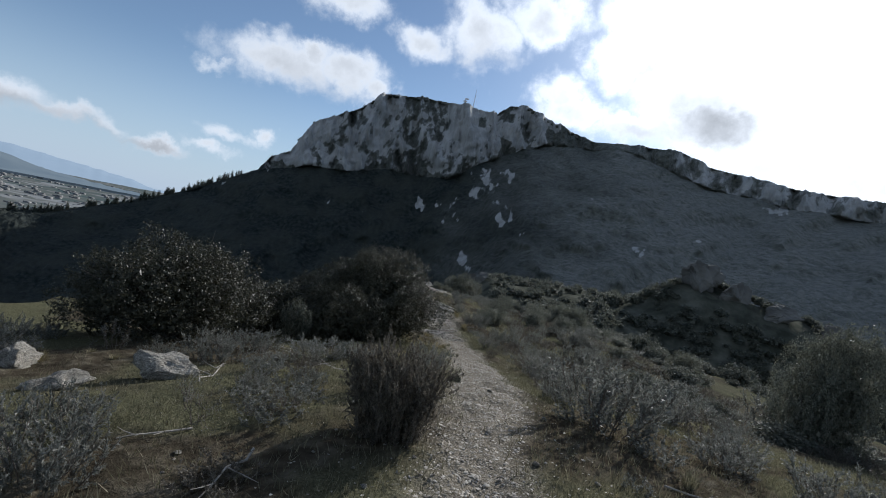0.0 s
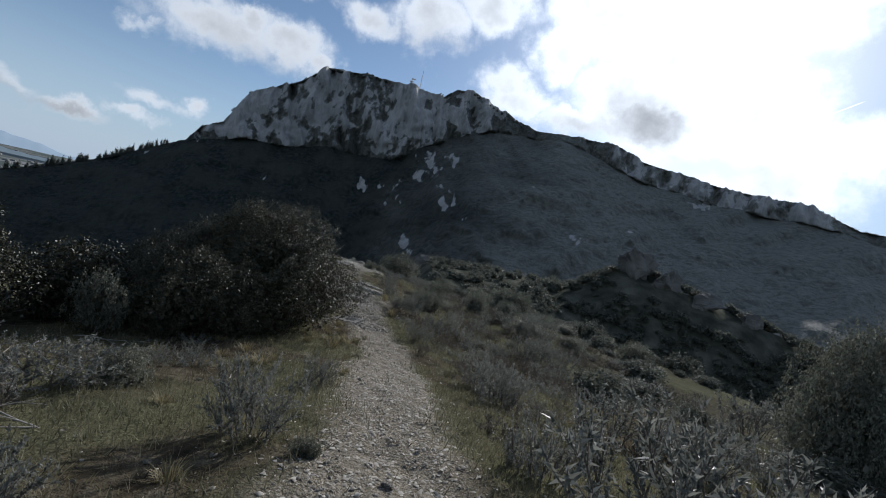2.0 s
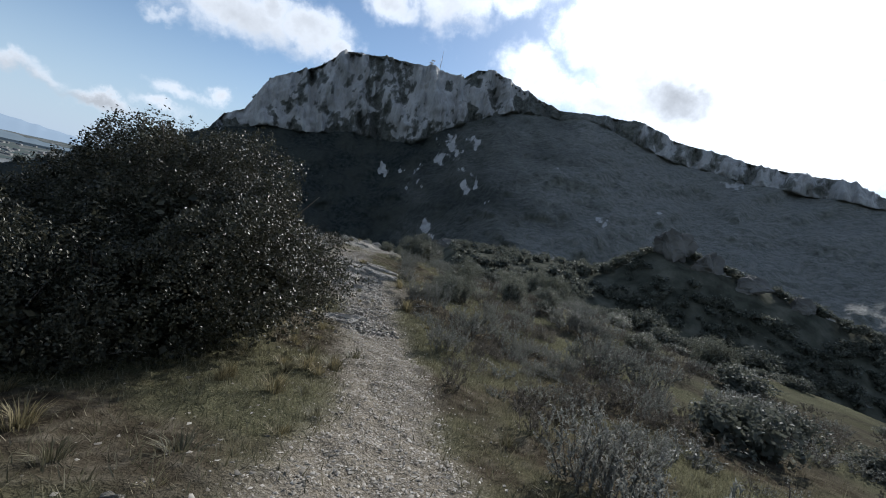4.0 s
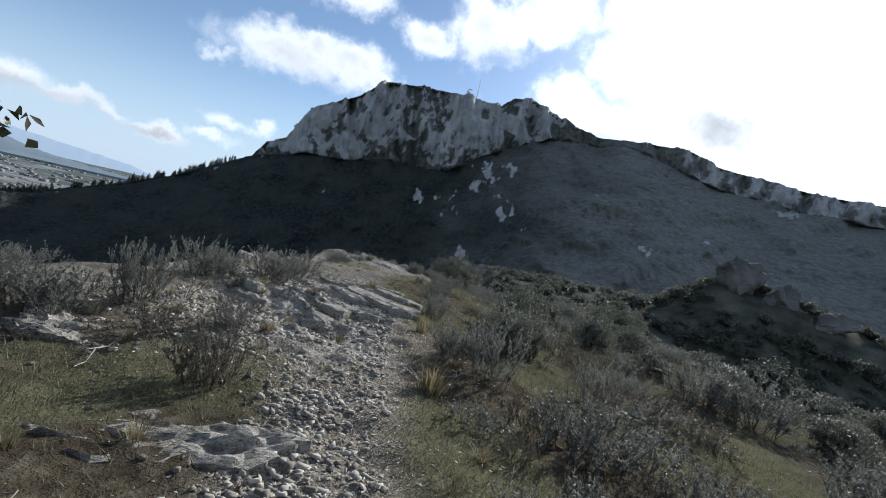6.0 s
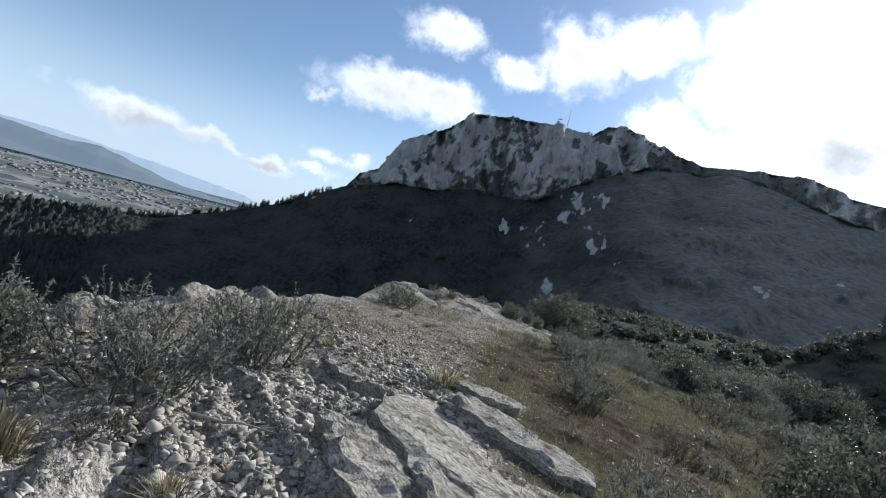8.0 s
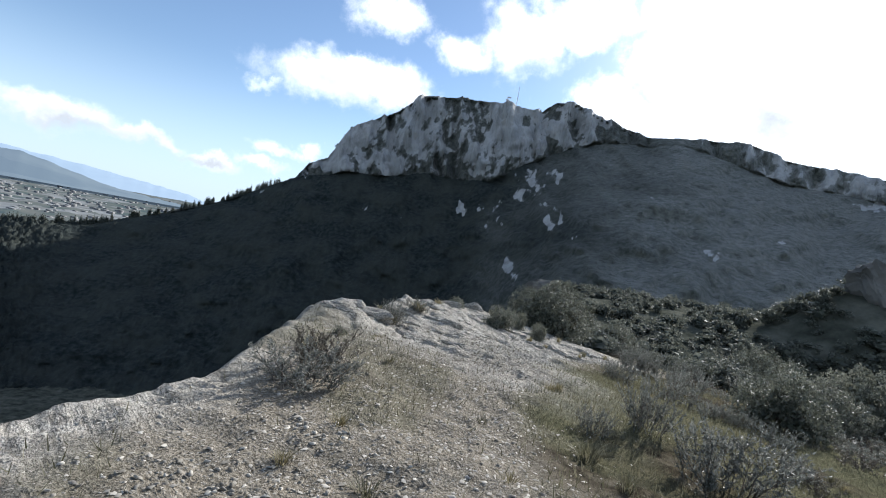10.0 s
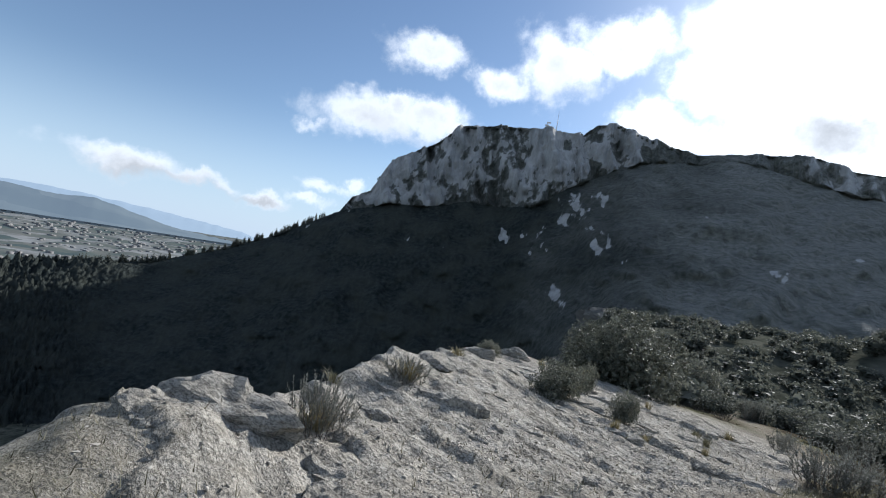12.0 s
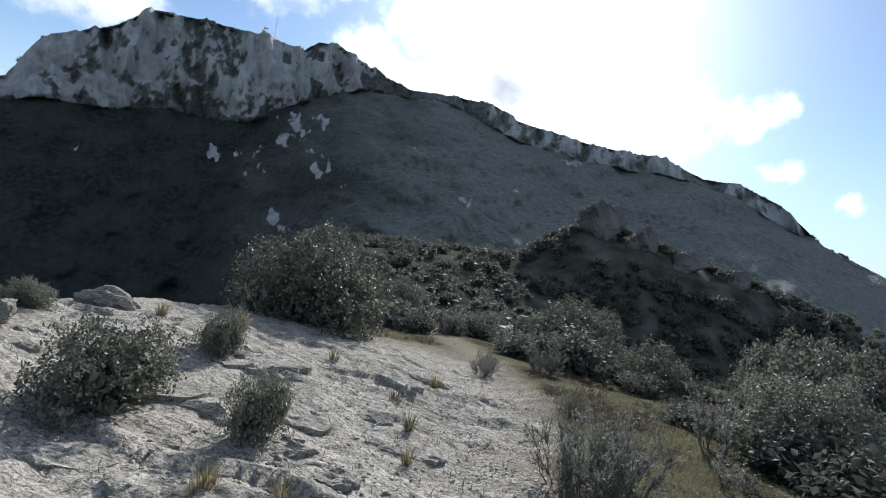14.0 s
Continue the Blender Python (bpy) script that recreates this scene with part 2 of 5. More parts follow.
def limestone_colour(t, turn=0.0):
    """Grey weathered limestone: lichen, rusty stains, dark pits and hairline cracks."""
    mid, fine, pit = noise_node(t, 5, 6, 0.65), noise_node(t, 38, 5, 0.7), noise_node(t, 120, 3, 0.6)
    c = ramp_node(t, mid.outputs["Fac"], [(0.3, (0.265, 0.24, 0.198)), (0.45, (0.4, 0.368, 0.31)), (0.6, (0.51, 0.475, 0.41)), (0.78, (0.37, 0.31, 0.235))])
    c = mix_col(t, ramp_node(t, fine.outputs["Fac"], [(0.38, (0.8, 0.8, 0.8)), (0.48, (0.2, 0.2, 0.2)), (0.6, (0, 0, 0))]), c, (0.1, 0.095, 0.085))
    c = mix_col(t, ramp_node(t, pit.outputs["Fac"], [(0.55, (0, 0, 0)), (0.75, (0.5, 0.5, 0.5))]), c, (0.47, 0.445, 0.395))
    v = t.nodes.new("ShaderNodeTexVoronoi")
    v.feature = "DISTANCE_TO_EDGE"
    v.inputs["Scale"].default_value = 3.2
    w = noise_node(t, 2.5, 5, 0.6)
    tc = t.nodes.new("ShaderNodeTexCoord")
    add = t.nodes.new("ShaderNodeVectorMath")
    add.operation = "ADD"
    t.links.new(tc.outputs["Object"], add.inputs[0])
    t.links.new(w.outputs["Color"], add.inputs[1])
    t.links.new(add.outputs[0], v.inputs["Vector"])
    c = mix_col(t, ramp_node(t, v.outputs["Distance"], [(0.0, (0.6, 0.6, 0.6)), (0.02, (0, 0, 0))]), c, (0.07, 0.064, 0.056))
    part = ramp_node(t, bedding(t, turn), [(0.36, (0.55, 0.55, 0.55)), (0.42, (0, 0, 0)), (0.485, (0, 0, 0)), (0.5, (0.85, 0.85, 0.85)), (0.515, (0, 0, 0)), (0.575, (0, 0, 0)), (0.59, (0.6, 0.6, 0.6)), (0.605, (0, 0, 0))])
    return mix_col(t, part, c, (0.085, 0.077, 0.066))


def rock_material():
    m, t, b = node_mat("limestone")
    t.links.new(limestone_colour(t), b.inputs["Base Color"])
    b.inputs["Roughness"].default_value = 0.9
    b.inputs["Specular IOR Level"].default_value = 0.05
    bump_node(t, b, noise_node(t, 22, 7, 0.7).outputs["Fac"], 0.9, 0.05)
    return m


def ground_material():
    m, t, b = node_mat("ridge_ground")
    big, mid, fine = noise_node(t, 0.9, 4), noise_node(t, 7, 5), noise_node(t, 60, 4, 0.65)
    soil = ramp_node(t, mid.outputs["Fac"], [(0.3, (0.038, 0.031, 0.022)), (0.5, (0.07, 0.058, 0.04)), (0.7, (0.125, 0.108, 0.08))])
    grass = ramp_node(t, fine.outputs["Fac"], [(0.3, (0.052, 0.05, 0.029)), (0.55, (0.115, 0.11, 0.064)), (0.75, (0.21, 0.195, 0.13))])
    gravel = ramp_node(t, fine.outputs["Fac"], [(0.32, (0.078, 0.066, 0.049)), (0.5, (0.195, 0.17, 0.132)), (0.68, (0.335, 0.3, 0.245))])
    rock = limestone_colour(t, 39)
    far = ramp_node(t, noise_node(t, 0.35, 6, 0.6).outputs["Fac"], [(0.35, (0.04, 0.043, 0.033)), (0.5, (0.075, 0.077, 0.06)), (0.68, (0.125, 0.123, 0.097))])
    col = mix_col(t, attr_node(t, "grass"), soil, grass)
    col = mix_col(t, attr_node(t, "gravel"), col, gravel)
    col = mix_col(t, attr_node(t, "rock"), col, rock)
    col = mix_col(t, attr_node(t, "scrub"), col, far)
    col = mix_col(t, attr_node(t, "plain"), col, plain_colour(t))
    t.links.new(col, b.inputs["Base Color"])
    b.inputs["Roughness"].default_value = 1.0
    b.inputs["Specular IOR Level"].default_value = 0.0
    h = t.nodes.new("ShaderNodeMath")
    h.operation = "MULTIPLY_ADD"
    t.links.new(fine.outputs["Fac"], h.inputs[0])
    h.inputs[1].default_value = 0.35
    t.links.new(mid.outputs["Fac"], h.inputs[2])
    beds = t.nodes.new("ShaderNodeMath")
    beds.operation = "MULTIPLY"
    t.links.new(bedding(t, 39), beds.inputs[0])
    t.links.new(attr_node(t, "rock"), beds.inputs[1])
    both = t.nodes.new("ShaderNodeMath")
    both.operation = "MULTIPLY_ADD"
    t.links.new(beds.outputs[0], both.inputs[0])
    both.inputs[1].default_value = 0.9
    t.links.new(h.outputs[0], both.inputs[2])
    bump_node(t, b, both.outputs[0], 1.0, 0.06)
    return m


def plain_colour(t):
    """Fields, hedges and roofs of the far plain."""
    v = t.nodes.new("ShaderNodeTexVoronoi")
    v.inputs["Scale"].default_value = 0.011
    tc = t.nodes.new("ShaderNodeTexCoord")
    t.links.new(tc.outputs["Object"], v.inputs["Vector"])
    s = t.nodes.new("ShaderNodeSeparateColor")
    t.links.new(v.outputs["Color"], s.inputs[0])
    return ramp_node(t, s.outputs[0], [(0.15, (0.05, 0.065, 0.04)), (0.4, (0.09, 0.1, 0.055)), (0.62, (0.16, 0.15, 0.1)), (0.8, (0.2, 0.17, 0.13)), (0.97, (0.3, 0.3, 0.28))])


def mountain_material():
    m, t, b = node_mat("mountain_limestone_and_scrub")
    big, mid = noise_node(t, 0.05, 5), noise_node(t, 0.35, 6, 0.6)
    streak = t.nodes.new("ShaderNodeTexNoise")
    streak.inputs["Scale"].default_value, streak.inputs["Detail"].default_value = 0.13, 9
    streak.inputs["Roughness"].default_value = 0.68
    mp = t.nodes.new("ShaderNodeMapping")
    mp.inputs["Scale"].default_value = (1, 1, 0.4)
    tc = t.nodes.new("ShaderNodeTexCoord")
    t.links.new(tc.outputs["Object"], mp.inputs[0])
    t.links.new(mp.outputs[0], streak.inputs["Vector"])
    rock = ramp_node(t, streak.outputs["Fac"], [(0.3, (0.21, 0.206, 0.194)), (0.44, (0.31, 0.306, 0.293)), (0.58, (0.41, 0.405, 0.39)), (0.75, (0.31, 0.29, 0.255))])
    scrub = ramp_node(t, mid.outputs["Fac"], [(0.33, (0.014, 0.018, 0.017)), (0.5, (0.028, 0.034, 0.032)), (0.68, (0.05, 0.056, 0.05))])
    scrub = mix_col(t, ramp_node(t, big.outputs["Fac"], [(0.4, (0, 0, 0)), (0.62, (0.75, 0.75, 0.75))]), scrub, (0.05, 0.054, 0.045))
    # garrigue lightened on the sun's side, veiling light put into its colour
    veiled_scrub = ramp_node(t, mid.outputs["Fac"], [(0.34, (0.045, 0.049, 0.039)), (0.46, (0.085, 0.089, 0.073)), (0.56, (0.12, 0.122, 0.102)), (0.68, (0.165, 0.162, 0.138))])
    scrub = mix_col(t, attr_node(t, "paler"), scrub, veiled_scrub)
    edge = t.nodes.new("ShaderNodeMath")
    edge.operation = "MULTIPLY_ADD"
    t.links.new(streak.outputs["Fac"], edge.inputs[0])
    edge.inputs[1].default_value = 0.9
    t.links.new(attr_node(t, "rock"), edge.inputs[2])
    fac = ramp_node(t, edge.outputs[0], [(0.84, (0, 0, 0)), (1.0, (0.5, 0.5, 0.5)), (1.24, (1, 1, 1))])
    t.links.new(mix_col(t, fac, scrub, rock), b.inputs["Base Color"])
    b.inputs["Roughness"].default_value = 0.8
    b.inputs["Specular IOR Level"].default_value = 0.04
    # sheen by the same mask, added to imitate the veiling light
    veil_sheen = t.nodes.new("ShaderNodeMath")
    veil_sheen.operation = "MULTIPLY"
    t.links.new(attr_node(t, "paler"), veil_sheen.inputs[0])
    veil_sheen.inputs[1].default_value = 0.2
    t.links.new(veil_sheen.outputs[0], b.inputs["Sheen Weight"])
    b.inputs["Sheen Roughness"].default_value = 0.6
    relief = t.nodes.new("ShaderNodeMath")
    relief.operation = "MULTIPLY_ADD"
    t.links.new(streak.outputs["Fac"], relief.inputs[0])
    relief.inputs[1].default_value = 4.0
    t.links.new(mid.outputs["Fac"], relief.inputs[2])
    bump_node(t, b, relief.outputs[0], 0.55, 1.6)
    return m


def leaf_material(name, dark, mid, light, rough=0.45, trans=0.25):
    m, t, b = node_mat(name)
    g = t.nodes.new("ShaderNodeNewGeometry")
    o = t.nodes.new("ShaderNodeObjectInfo")
    s = t.nodes.new("ShaderNodeMath")
    s.operation = "MULTIPLY_ADD"
    t.links.new(g.outputs["Random Per Island"], s.inputs[0])
    s.inputs[1].default_value = 0.75
    k = t.nodes.new("ShaderNodeMath")
    k.operation = "MULTIPLY"
    t.links.new(o.outputs["Random"], k.inputs[0])
    k.inputs[1].default_value = 0.25
    t.links.new(k.outputs[0], s.inputs[2])
    col = ramp_node(t, s.outputs[0], [(0.1, dark), (0.5, mid), (0.92, light)])
    t.links.new(col, b.inputs["Base Color"])
    b.inputs["Roughness"].default_value = rough
    b.inputs["Specular IOR Level"].default_value = 0.22
    tr = t.nodes.new("ShaderNodeBsdfTranslucent")
    t.links.new(col, tr.inputs["Color"])
    mx = t.nodes.new("ShaderNodeMixShader")
    mx.inputs[0].default_value = trans
    t.links.new(b.outputs[0], mx.inputs[1])
    t.links.new(tr.outputs[0], mx.inputs[2])
    t.links.new(mx.outputs[0], t.nodes["Material Output"].inputs[0])
    return m


def plain_mat(name, stops, scale, rough=0.85, bump=0.4, dist=0.01, metal=0.0):
    m, t, b = node_mat(name)
    n = noise_node(t, scale, 5, 0.6)
    t.links.new(ramp_node(t, n.outputs["Fac"], stops), b.inputs["Base Color"])
    b.inputs["Roughness"].default_value, b.inputs["Metallic"].default_value = rough, metal
    b.inputs["Specular IOR Level"].default_value = 0.3
    bump_node(t, b, n.outputs["Fac"], bump, dist)
    return m


GROUND = ground_material()
MOUNTAIN = mountain_material()
SCRUB = leaf_material("far_scrub_leaves", (0.05, 0.055, 0.044), (0.1, 0.106, 0.084), (0.165, 0.168, 0.135), 0.7, 0.35)
# Lighter copy of the oak leaves: veiling light and highlights put into the colour.
VEILED_OAK = leaf_material("veiled_oak_leaves", (0.058, 0.063, 0.045), (0.13, 0.133, 0.1), (0.235, 0.23, 0.18), 0.5, 0.3)
OAK = leaf_material("kermes_oak_leaves", (0.016, 0.018, 0.011), (0.046, 0.046, 0.029), (0.1, 0.092, 0.06), 0.42, 0.18)
ROSEMARY = leaf_material("rosemary_needles", (0.08, 0.084, 0.072), (0.165, 0.168, 0.146), (0.29, 0.288, 0.255), 0.45, 0.4)
HEATH = leaf_material("heath_needles", (0.046, 0.041, 0.033), (0.1, 0.09, 0.07), (0.19, 0.166, 0.132), 0.6, 0.3)
DRYGRASS = leaf_material("dry_grass_blades", (0.1, 0.085, 0.045), (0.2, 0.17, 0.09), (0.34, 0.29, 0.17), 0.6, 0.35)
GREENGRASS = leaf_material("green_grass_blades", (0.065, 0.062, 0.036), (0.125, 0.116, 0.07), (0.23, 0.208, 0.138), 0.6, 0.35)
BARK = plain_mat("grey_bark", [(0.3, (0.055, 0.045, 0.036)), (0.6, (0.13, 0.11, 0.09)), (0.8, (0.2, 0.18, 0.155))], 40)
LIMESTONE = rock_material()
PEBBLE = leaf_material("limestone_gravel", (0.15, 0.133, 0.106), (0.33, 0.3, 0.25), (0.5, 0.463, 0.395), 0.85, 0.0)


# ---- the ridge ----
TRACK = [(-8, -0.1), (0, 0.1), (3, 0.55), (7.3, 0.9), (10.5, 0.95), (13, 0.75), (16, 0.35), (18.5, 0.1), (21, -0.45), (25, -0.5), (27.5, -0.05), (29, 0.6), (30.5, 1.6), (32, 2.7), (33.5, 3.8), (35, 4.6), (38, 5.6), (42, 6.6), (60, 10)]
TRACK_Z = [(-8, 0.1), (0, 0.02), (2, 0.0), (3.5, -0.03), (5.3, -0.18), (7.3, -0.48), (9, -0.8), (11, -1.06), (12.6, -1.24), (14.4, -1.32), (17, -1.24), (19, -1.24), (21, -1.17), (23, -1.2), (26, -1.28), (28, -1.45), (30.5, -1.8), (32, -2.05), (33.5, -2.3), (35, -2.5), (40, -3.2), (50, -4.6), (80, -11.0)]
RIM = [(-8, 21), (15, 20), (28, 17.5), (38, 14), (46, 14), (54, 17), (62, 22), (70, 29), (78, 37), (100, 60)]
EDGE = [(-8, -10), (8, -9), (12, -7), (15, -5), (17, -4), (19, -3.2), (21.5, -3.0), (23, -2.75), (24.3, -2.5), (26, -2.72), (28.2, -2.95), (29.5, -2.5), (31.4, -2.1), (33, -1.8), (34, -1.45), (35.5, -0.95), (38, 0.3), (42, 2.0), (60, 6)]


def ridge(x, y):
    """Height of the ground about the path."""
    yy = np.clip(y, -8, 80)
    u = x - curve_through(TRACK, np.clip(y, -8, 60))
    z = curve_through(TRACK_Z, yy)
    fall = 0.05 + 0.02 * smooth(4, 10, y) + 0.05 * smooth(12, 19, y)
    r = np.maximum(u - 0.6, 0)
    z = z - fall * 11 * (1 - np.exp(-r / 11.0))
    z = z - 0.07 * np.minimum(np.maximum(r - 9, 0), 40)
    l = np.maximum(-u - 0.5, 0)
    z = z - 0.13 * (1 - smooth(6, 14, y)) * np.minimum(l, 8) - 0.07 * smooth(12, 15, y) * (1 - smooth(22, 26, y)) * np.clip(l - 1.0, 0, 8)
    z = z + 0.15 * smooth(28.5, 31, y) * (1 - smooth(37, 42, y)) * np.minimum(l, 6)
    v = np.maximum(curve_through(EDGE, np.clip(y, -8, 60)) - x, 0)
    z = z - 1.7 * v * smooth(-0.3, 1.2, v) - 0.3 * smooth(0, 0.4, v)
    z = z + 0.24 * np.exp(-(((x + 2.5) / 0.55) ** 2) - ((y - 27.5) / 0.8) ** 2)
    # past the saddle the ground climbs to a shoulder with a rocky knoll and its spur
    shoulder = -4.1 + 0.055 * np.clip(x, 0, 46) + 0.02 * (y - 80)
    w = smooth(46, 84, y) * smooth(-3, 4, x - curve_through(EDGE, np.clip(y, -8, 60)))
    z = z * (1 - w) + np.maximum(z, shoulder) * w
    # a steep shaded combe between the ridge, the saddle and the knoll
    c = np.maximum(x - curve_through(RIM, np.clip(y, -8, 100)), 0)
    z = z - 0.62 * np.minimum(c, 30) * smooth(0, 4, c)
    along = (x - 43) * 0.93 - (y - 80) * 0.36
    across = (x - 43) * 0.36 + (y - 80) * 0.93
    spur = 4.4 - 0.22 * np.maximum(along, 0) - 0.75 * np.maximum(-along - 1.5, 0)
    z = np.maximum(z, spur - 0.95 * np.maximum(-across - 4.0, 0) - 0.6 * np.maximum(across, 0))
    z = z - 0.45 * np.maximum(x - 84, 0) - 0.45 * np.maximum(y - 98, 0) - 0.25 * np.maximum(-8 - y, 0)
    return z


def masks(x, y):
    """How much of the ground is trodden gravel, bare rock and grass."""
    u = x - curve_through(TRACK, np.clip(y, -8, 60))
    w = 0.2 + 0.18 * smooth(3, 9, y) + 0.08 * np.exp(-(((y - 4.6) / 1.1) ** 2)) + 0.1 * fbm(x * 1.1, y * 1.1, 3, 5)
    gravel = 1 - smooth(w - 0.12, w + 0.3, abs(u))
    shelf = smooth(14.5, 17, y) * (1 - smooth(29, 33, y)) * smooth(-0.2, 0.4, curve_through(EDGE, np.clip(y, -8, 60)) * -1 + x)
    gravel = np.maximum(gravel, shelf * (0.62 + 0.38 * smooth(-0.3, 0.3, fbm(x * 0.9, y * 0.9, 3, 57) * -1)) * (1 - smooth(0.3, 1.0, u + 0.5 * fbm(x * 0.8, y * 0.8, 3, 8))))
    n = fbm(x * 0.55, y * 0.55, 4, 11)
    side = smooth(-0.4, 0.6, -u + 0.35 * n)
    rock = smooth(25, 28.5, y + 1.4 * n) * (1 - smooth(36, 40, y)) * (1 - smooth(-0.5, 0.5, u + 0.6 * n - 1.5 * (1 - smooth(26, 30, y))))
    rock = np.maximum(rock, smooth(15.4, 16.8, y + 0.5 * n) * (1 - smooth(19.6, 21, y)) * side * (1 - smooth(1.2, 2.4, -u)))
    v = curve_through(EDGE, np.clip(y, -8, 60)) - x
    rock = np.maximum(rock, smooth(-0.7, 0.1, v + 0.4 * n) * smooth(16, 21, y) * (1 - smooth(36, 39, y)) * (1 - smooth(5, 9, v)))
    grass = smooth(-0.35, 0.35, fbm(x * 0.8, y * 0.8, 3, 21) + 0.3 * smooth(20, 26, y) * smooth(0.5, 1.5, u))
    return gravel, rock, grass


def strata(x, y):
    """Tilted limestone beds that run across the ridge, broken by joints."""
    k = (x * 0.63 + y * 0.777) + 0.3 * fbm(x * 0.5, y * 0.5, 3, 31)
    s = k * 3.0
    saw = s - np.floor(s)
    bed = 0.25 + lattice(np.floor(s), np.floor(s) * 0, 3)
    along = (x * 0.777 - y * 0.63) * 0.8 + 4 * lattice(np.floor(s), np.floor(s) * 0, 4)
    joint = lattice(np.floor(along), np.floor(s), 7)
    fine = k * 7.3 + 0.8 * vnoise(x * 2, y * 2, 9)
    fine = 1 - (fine - np.floor(fine))
    rough = fbm(x * 2.3, y * 2.3, 5, 33, 0.6)
    step = 0.15 - 0.085 * smooth(21, 25, y)
    return step * bed * (1 - saw) ** 1.1 * (0.1 + joint) * (0.7 + 0.6 * vnoise(x * 1.3, y * 1.3, 35)) - 0.4 * step + 0.25 * step * fine * (0.2 + joint) + 0.022 * rough


def height(x, y):
    x, y = np.asarray(x, float), np.asarray(y, float)
    gravel, rock, grass = masks(x, y)
    z = ridge(x, y)
    near = 1 - smooth(50, 90, np.hypot(x, y - 15))
    z = z + near * (0.05 * fbm(x * 0.7, y * 0.7, 3, 41) + 0.02 * fbm(x * 3.1, y * 3.1, 3, 43))
    z = z + 0.018 * gravel * near * fbm(x * 8, y * 8, 2, 47)
    z = z + rock * near * strata(x, y)
    return z


def spread(lo, hi, step, far, grow=1.13):
    core = np.arange(lo, hi + 1e-6, step)
    out, s, v = [], step, 0.0
    while v < far:
        s *= grow
        v += s
        out.append(v)
    out = np.array(out)
    return core, out


def build_ground():
    cx, ox = spread(-3.5, 3.2, 0.038, 4900)
    cy, oy = spread(15.0, 35.6, 0.042, 4900)
    cy = np.concatenate([np.arange(0.6, 14.96, 0.085), cy])
    xs = np.concatenate([cx[0] - ox[::-1], cx, cx[-1] + ox])
    ys = np.concatenate([cy[0] - oy[::-1], cy, cy[-1] + oy])
    x, y = np.meshgrid(xs, ys)
    z = height(x, y)
    far = smooth(90, 900, np.hypot(x, y))
    z = np.maximum(z, -80 - 50 * far)
    P = np.stack([x, y, z], -1)
    me = grid_mesh("ground", P, GROUND)
    gravel, rock, grass = masks(x, y)
    d = np.hypot(x, y - 15)
    for name, v in (("gravel", gravel), ("rock", rock), ("grass", grass), ("scrub", np.maximum(smooth(26, 45, d), 0.35 * smooth(3.5, 7.5, x - curve_through(TRACK, np.clip(y, -8, 60)))) * (1 - np.clip(rock, 0, 1))), ("plain", smooth(1200, 1800, np.hypot(x, y)))):
        point_attribute(me, name, v * np.ones_like(x))
    return tagged(new("ground", me), "stony limestone ridge with gravel path, thin grass and bare rock", "ground", kind="structure")


build_ground()

# ---- the mountain ----
CREST = [(-75, -9), (-51, -6), (-46, -5.3), (-41, -4.6), (-35.7, -2.6), (-30, 0.0), (-23.4, 4.0), (-22.3, 5.9), (-20.4, 7.0), (-18.5, 10.7), (-13.5, 13.6), (-11.2, 15.8), (-5.7, 16.4), (-1.4, 16.6), (2.6, 16.3), (4.2, 17.5), (6.3, 17.7), (10.1, 16.3), (14.7, 15.0), (19.7, 15.2), (24.5, 14.9), (27.2, 13.7), (31.8, 12.9), (36.2, 12.1), (43.5, 11.5), (47.3, 9.8), (50.8, 9.5), (54.3, 7.9), (58, 4.6), (62.6, 2.5), (75, -1)]
CLIFF_FOOT = [(-75, -9.2), (-24, 3.4), (-22.5, 4.3), (-18, 5.8), (-14, 6.1), (-9.4, 7.4), (-5.3, 7.6), (-1.7, 7.9), (2, 10.5), (5, 12.2), (9, 14.0), (13.5, 14.4), (19, 14.6), (24, 12.9), (27, 11.9), (36, 10.4), (46, 9.6), (50, 8.4), (58, 4.4), (75, -1.2)]


def table(t, x):
    return np.interp(x, [q[0] for q in t], [q[1] for q in t])


